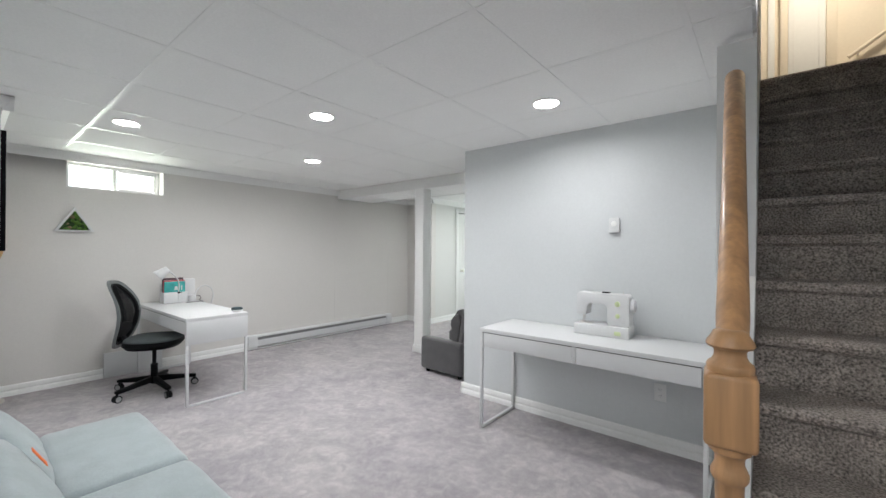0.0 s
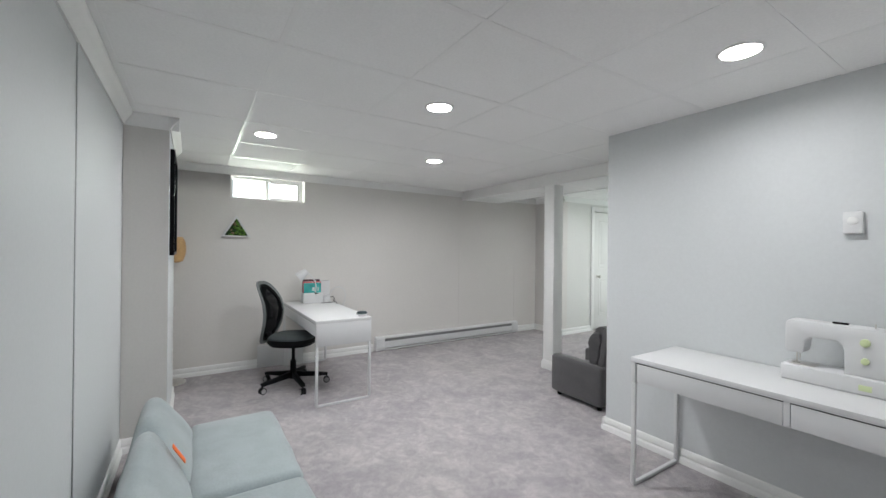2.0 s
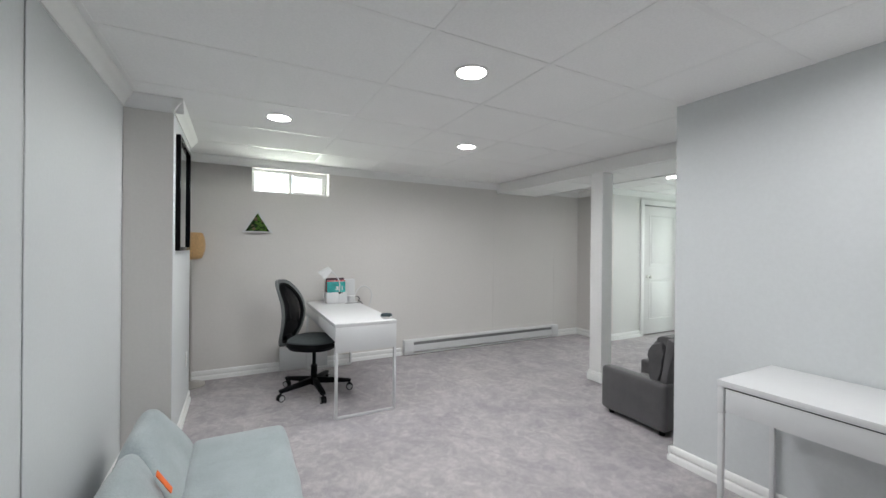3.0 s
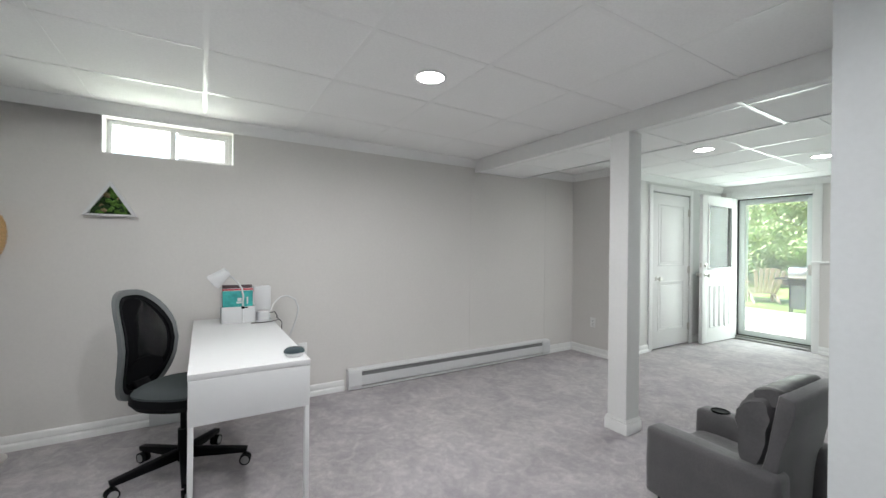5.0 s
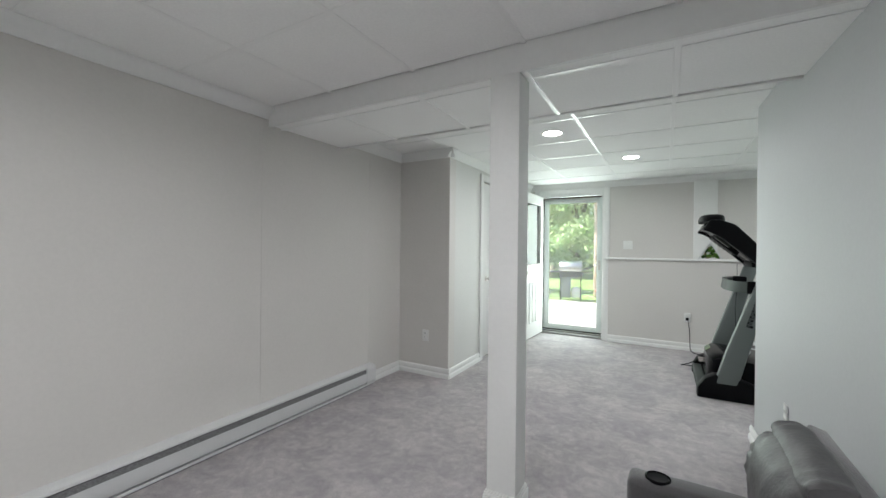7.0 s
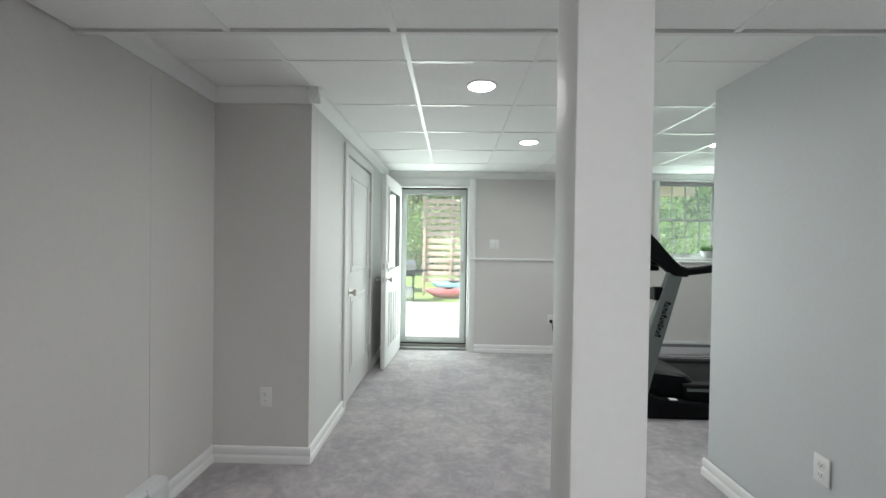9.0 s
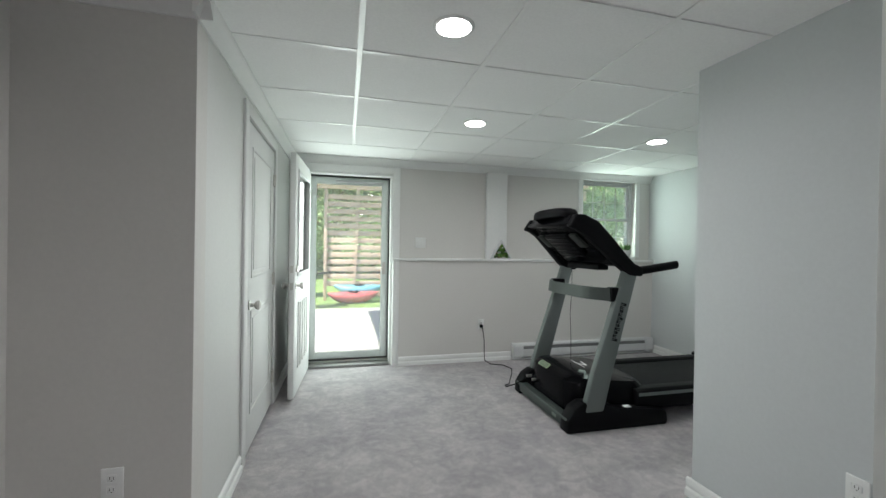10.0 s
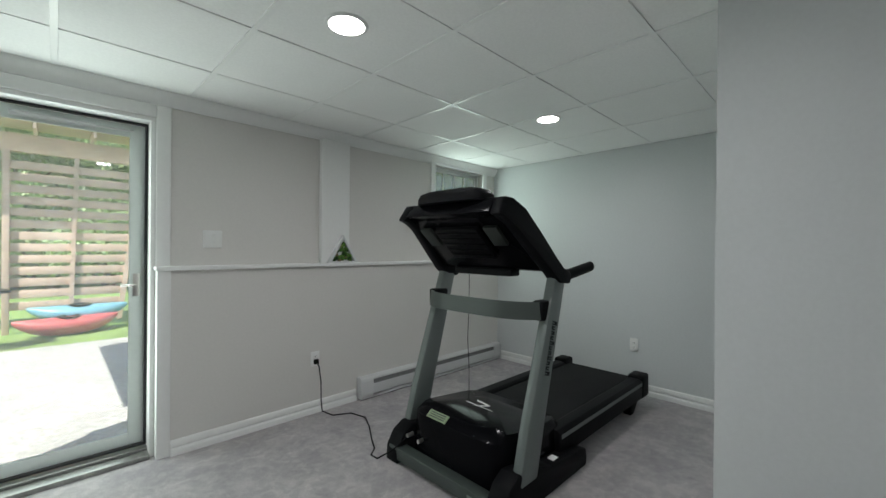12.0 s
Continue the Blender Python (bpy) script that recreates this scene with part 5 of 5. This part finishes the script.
thin, both = fn.new("ShaderNodeBsdfTranslucent"), fn.new("ShaderNodeMixShader")
thin.inputs["Color"].default_value = (0.68, 0.80, 0.50, 1)
both.inputs[0].default_value = 0.68
flink(fn["Principled BSDF"].outputs[0], both.inputs[1]), flink(thin.outputs[0], both.inputs[2]), flink(both.outputs[0], fn["Material Output"].inputs["Surface"])
lawn = bmesh.new()
bmesh.ops.create_grid(lawn, x_segments=2, y_segments=2, size=400, matrix=Matrix.Translation((0, 408.23, -0.09)))
setting("ground", lawn, GRASS, "sunlit green lawn reaching to the trees", "lawn")
setting("pavement", cube(-8.5, 2.0, 8.22, 12.4, -0.2, -0.045, 0.02), GRAVEL, "pale sunlit crushed gravel patio", "patio")
setting("ground_west", cube(-60, XW - 0.22, -40, 8.2, 1.4, 1.5), GRASS, "lawn outside the high window", "lawn")

deck_f = thing("deck_frame", "raised timber deck frame over the patio edge", "deck")
part("header_beam", cube(-9.0, 3.0, 14.05, 14.17, 2.74, 3.02, 0.006), LUMBER, deck_f)
for i in range(18):
    part("joist", cube(-8.9 + 0.68 * i, -8.86 + 0.68 * i, 13.5, 14.6, 3.02, 3.2, 0.003), LUMBER, deck_f)
for i in range(8):
    part("deck_board", cube(-9.0, 3.0, 13.45 + 0.15 * i, 13.585 + 0.15 * i, 3.2, 3.235, 0.004), LUMBER, deck_f)
part("rim_beam", cube(-5.15, -2.2, 10.82, 10.9, 2.75, 2.95, 0.005), LUMBER, deck_f)
part("side_beam", cube(-5.15, -5.07, 8.24, 10.82, 2.75, 2.95, 0.005), LUMBER, deck_f)
for i in range(4):
    part("joist", cube(-4.6 + 0.6 * i, -4.56 + 0.6 * i, 8.24, 10.82, 2.77, 2.95, 0.003), LUMBER, deck_f)
for i in range(19):
    part("deck_board", cube(-5.16, -2.2, 8.24 + 0.142 * i, 8.375 + 0.142 * i, 2.95, 2.98, 0.004), LUMBER, deck_f)
for px in (-6.55, -0.6):
    part("post", cube(px - 0.07, px + 0.07, 14.04, 14.18, -0.09, 2.74, 0.008), TRIM, deck_f, "white painted post")
scr = thing("slat_screen", "tapered timber privacy screen of horizontal slats", "privacy screen", -4.44, 14.0, -0.09)
for i in range(13):
    z = 0.36 + 0.183 * i
    w1_, w2_ = 0.08, 1.36 + 0.024 * i
    part("slat", cube(w1_ - 0.04, w2_, 0.03, 0.05, z, z + 0.125, 0.003), LUMBER, scr)
part("stile", cube(-0.03, 0.05, -0.03, 0.03, 0.0, 2.83, 0.005), LUMBER, scr)
part("stile", prism(bmesh.new(), [(0.70, 0.1), (0.76, 0.1), (0.83, 2.83), (0.77, 2.83)], -0.02, 0.03, "y"), LUMBER, scr)
part("stile", prism(bmesh.new(), [(1.32, 0.1), (1.39, 0.1), (1.70, 2.83), (1.63, 2.83)], -0.02, 0.03, "y"), LUMBER, scr)


def kayak(x, y, z, turn, colour, label):
    k = thing("kayak", label, "kayak", x, y, z, turn, group="kayaks by the screen")
    m = material("kayak_plastic", colour, 0.4)
    rings = []
    for i in range(15):
        f = -1 + 2 * i / 14
        w = 0.24 * (1 - abs(f) ** 2.4) + 0.012
        up_ = 0.10 * abs(f) ** 3
        rings.append([(f * 0.60, 0.8 * w * math.cos(a), 0.15 + up_ + (0.13 if math.sin(a) > 0 else 0.15) * (1 - abs(f) ** 3 * 0.8) * math.sin(a)) for a in (2 * math.pi * j / 16 for j in range(16))])
    part("hull", loft(rings), m, k)
    part("cockpit", lathe(bmesh.new(), [(0.13, 0.262), (0.15, 0.285), (0.13, 0.292), (0.115, 0.27), (0.02, 0.268)], 24), BLACK, k, "dark cockpit opening")


kayak(-3.74, 13.45, -0.09, 8, (0.55, 0.12, 0.13), "red plastic kayak lying on the grass")
kayak(-3.60, 13.75, 0.05, -4, (0.16, 0.38, 0.50), "blue plastic kayak lying behind the red one")

grill = thing("barbecue", "gas barbecue with a silver lid on the lawn", "barbecue", -4.85, 12.75, -0.09, 10)
grill.scale = (0.78, 0.78, 0.86)
part("lid", prism(bmesh.new(), [(-0.28, 0.92), (0.28, 0.92), (0.28, 1.02), (0.2, 1.16), (0.0, 1.22), (-0.2, 1.18), (-0.28, 1.05)], -0.36, 0.36, "x", 0.02), STEEL, grill, "silver curved lid")
part("firebox", cube(-0.37, 0.37, -0.28, 0.28, 0.74, 0.92, 0.02), BLACK, grill)
part("side_shelf", cube(0.37, 0.68, -0.24, 0.24, 0.87, 0.91, 0.01), BLACK, grill)
part("side_shelf", cube(-0.68, -0.37, -0.24, 0.24, 0.87, 0.91, 0.01), BLACK, grill)
for gx in (-0.32, 0.32):
    for gy in (-0.22, 0.22):
        part("leg", cube(gx - 0.02, gx + 0.02, gy - 0.02, gy + 0.02, 0.0, 0.75), BLACK, grill)
part("cabinet", cube(-0.33, 0.0, -0.22, 0.22, 0.12, 0.74, 0.01), GUN, grill)
part("gas_tank", lathe(bmesh.new(), [(0.12, 0.10), (0.15, 0.14), (0.15, 0.34), (0.10, 0.42), (0.04, 0.44)], 24, Matrix.Translation((0.17, 0, 0))), TRIM, grill, "white gas tank")

adi = thing("garden_chair", "weathered slatted garden chair on the lawn", "garden chair", -6.25, 14.4, -0.09, 215)
for i in range(6):
    f = (i - 2.5) / 2.5
    bm = prism(bmesh.new(), [(f * 0.2 - 0.035, 0.30), (f * 0.2 + 0.03, 0.30), (f * 0.30 + 0.04, 1.02 - 0.07 * f * f), (f * 0.30 - 0.045, 1.02 - 0.07 * f * f)], -0.01, 0.01, "y", 0.003)
    bmesh.ops.transform(bm, matrix=Matrix.Translation((0, 0.25, 0)) @ pose(0, 0, 0, -22), verts=bm.verts)
    part("back_slat", bm, LUMBER, adi)
for i in range(5):
    part("seat_slat", cube(-0.26, 0.26, -0.30 + 0.105 * i, -0.21 + 0.105 * i, 0.35 - 0.025 * i, 0.37 - 0.025 * i, 0.003), LUMBER, adi)
for sx in (-1, 1):
    part("arm", cube(sx * 0.36 - 0.06, sx * 0.36 + 0.06, -0.38, 0.36, 0.54, 0.56, 0.004), LUMBER, adi)
    part("front_leg", cube(sx * 0.32 - 0.03, sx * 0.32 + 0.03, -0.33, -0.22, 0, 0.54, 0.003), LUMBER, adi)
    part("rear_leg", prism(bmesh.new(), [(-0.3, 0.36), (-0.3, 0.28), (0.45, 0.0), (0.52, 0.0), (0.1, 0.26)], sx * 0.28 - 0.012, sx * 0.28 + 0.012, "x"), LUMBER, adi)


def make_tree(seed, height, spread, low=0.15, name="tree", label="leafy green deciduous tree at the lawn's edge", group="trees behind the lawn"):
    rnd = random.Random(seed)
    t = thing(name, label, name, 0, 0, 0, group=group)
    bm = bmesh.new()
    tips = []
    rod(bm, (0, 0, -0.1), (0.1, 0.05, height * 0.45), 0.19, 0.12, 10)
    for i in range(11):
        a, h = i * 2.4 + rnd.random(), height * rnd.uniform(low, 0.45)
        tip = Vector((math.cos(a) * spread * rnd.uniform(0.5, 0.9), math.sin(a) * spread * rnd.uniform(0.5, 0.9), h + height * rnd.uniform(0.1, 0.42)))
        rod(bm, (0.1 * h / height, 0, h), tip, 0.07, 0.02, 6)
        tips += [tip, tip * 0.75 + Vector((0, 0, height * 0.12))]
    tips += [Vector((rnd.uniform(-1, 1), rnd.uniform(-1, 1), height * rnd.uniform(0.6, 0.9))) for i in range(8)]
    part("trunk", bm, BARK, t)
    verts, faces = [], []
    for tip in tips:
        size = spread * rnd.uniform(0.25, 0.45)
        for j in range(240):
            d = Vector((rnd.gauss(0, 1), rnd.gauss(0, 1), rnd.gauss(0, 0.75)))
            p = tip + d.normalized() * size * rnd.random() ** 0.45
            n = Vector((rnd.gauss(0, 1), rnd.gauss(0, 1), rnd.gauss(0, 1) + 0.6)).normalized()
            e1 = n.orthogonal().normalized() * rnd.uniform(0.06, 0.13)
            e2 = n.cross(e1) * 0.62
            k = len(verts)
            verts += [tuple(p - e1), tuple(p + e2 + n * 0.02), tuple(p + e1), tuple(p - e2 + n * 0.02)]
            faces.append((k, k + 1, k + 2, k + 3))
    me = bpy.data.meshes.new("crown")
    me.from_pydata(verts, [], faces)
    me.materials.append(FOLIAGE)
    crown = new("crown", me)
    crown.parent = t
    tagged(crown, kind="stuff")
    return t


kinds = [make_tree(3, 7.5, 2.6), make_tree(8, 6.0, 2.9), make_tree(15, 9.0, 2.8)]
rnd = random.Random(5)
spots = [(-18.5 + 2.3 * i + rnd.uniform(-0.6, 0.6), 23.5 + rnd.uniform(-0.7, 2.2)) for i in range(21)] + [(-22 + 3.0 * i + rnd.uniform(-0.8, 0.8), 29 + rnd.uniform(-1, 2)) for i in range(12)]
for i, (tx, ty) in enumerate(spots):
    m = pose(tx, ty, -0.09, 0, 0, 67 * i)
    if i < 3:
        kinds[i].matrix_basis = m
    else:
        copy_thing(kinds[i % 3], m)

shrub = make_tree(21, 2.6, 1.9, 0.02, "shrub", "dense green shrub in front of the trees", "shrubs behind the lawn")
for i in range(14):
    m = pose(-17.5 + 1.9 * i + rnd.uniform(-0.4, 0.4), 21.2 + rnd.uniform(-0.4, 0.9), -0.09, 0, 0, 83 * i)
    if i:
        copy_thing(shrub, m)
    else:
        shrub.matrix_basis = m
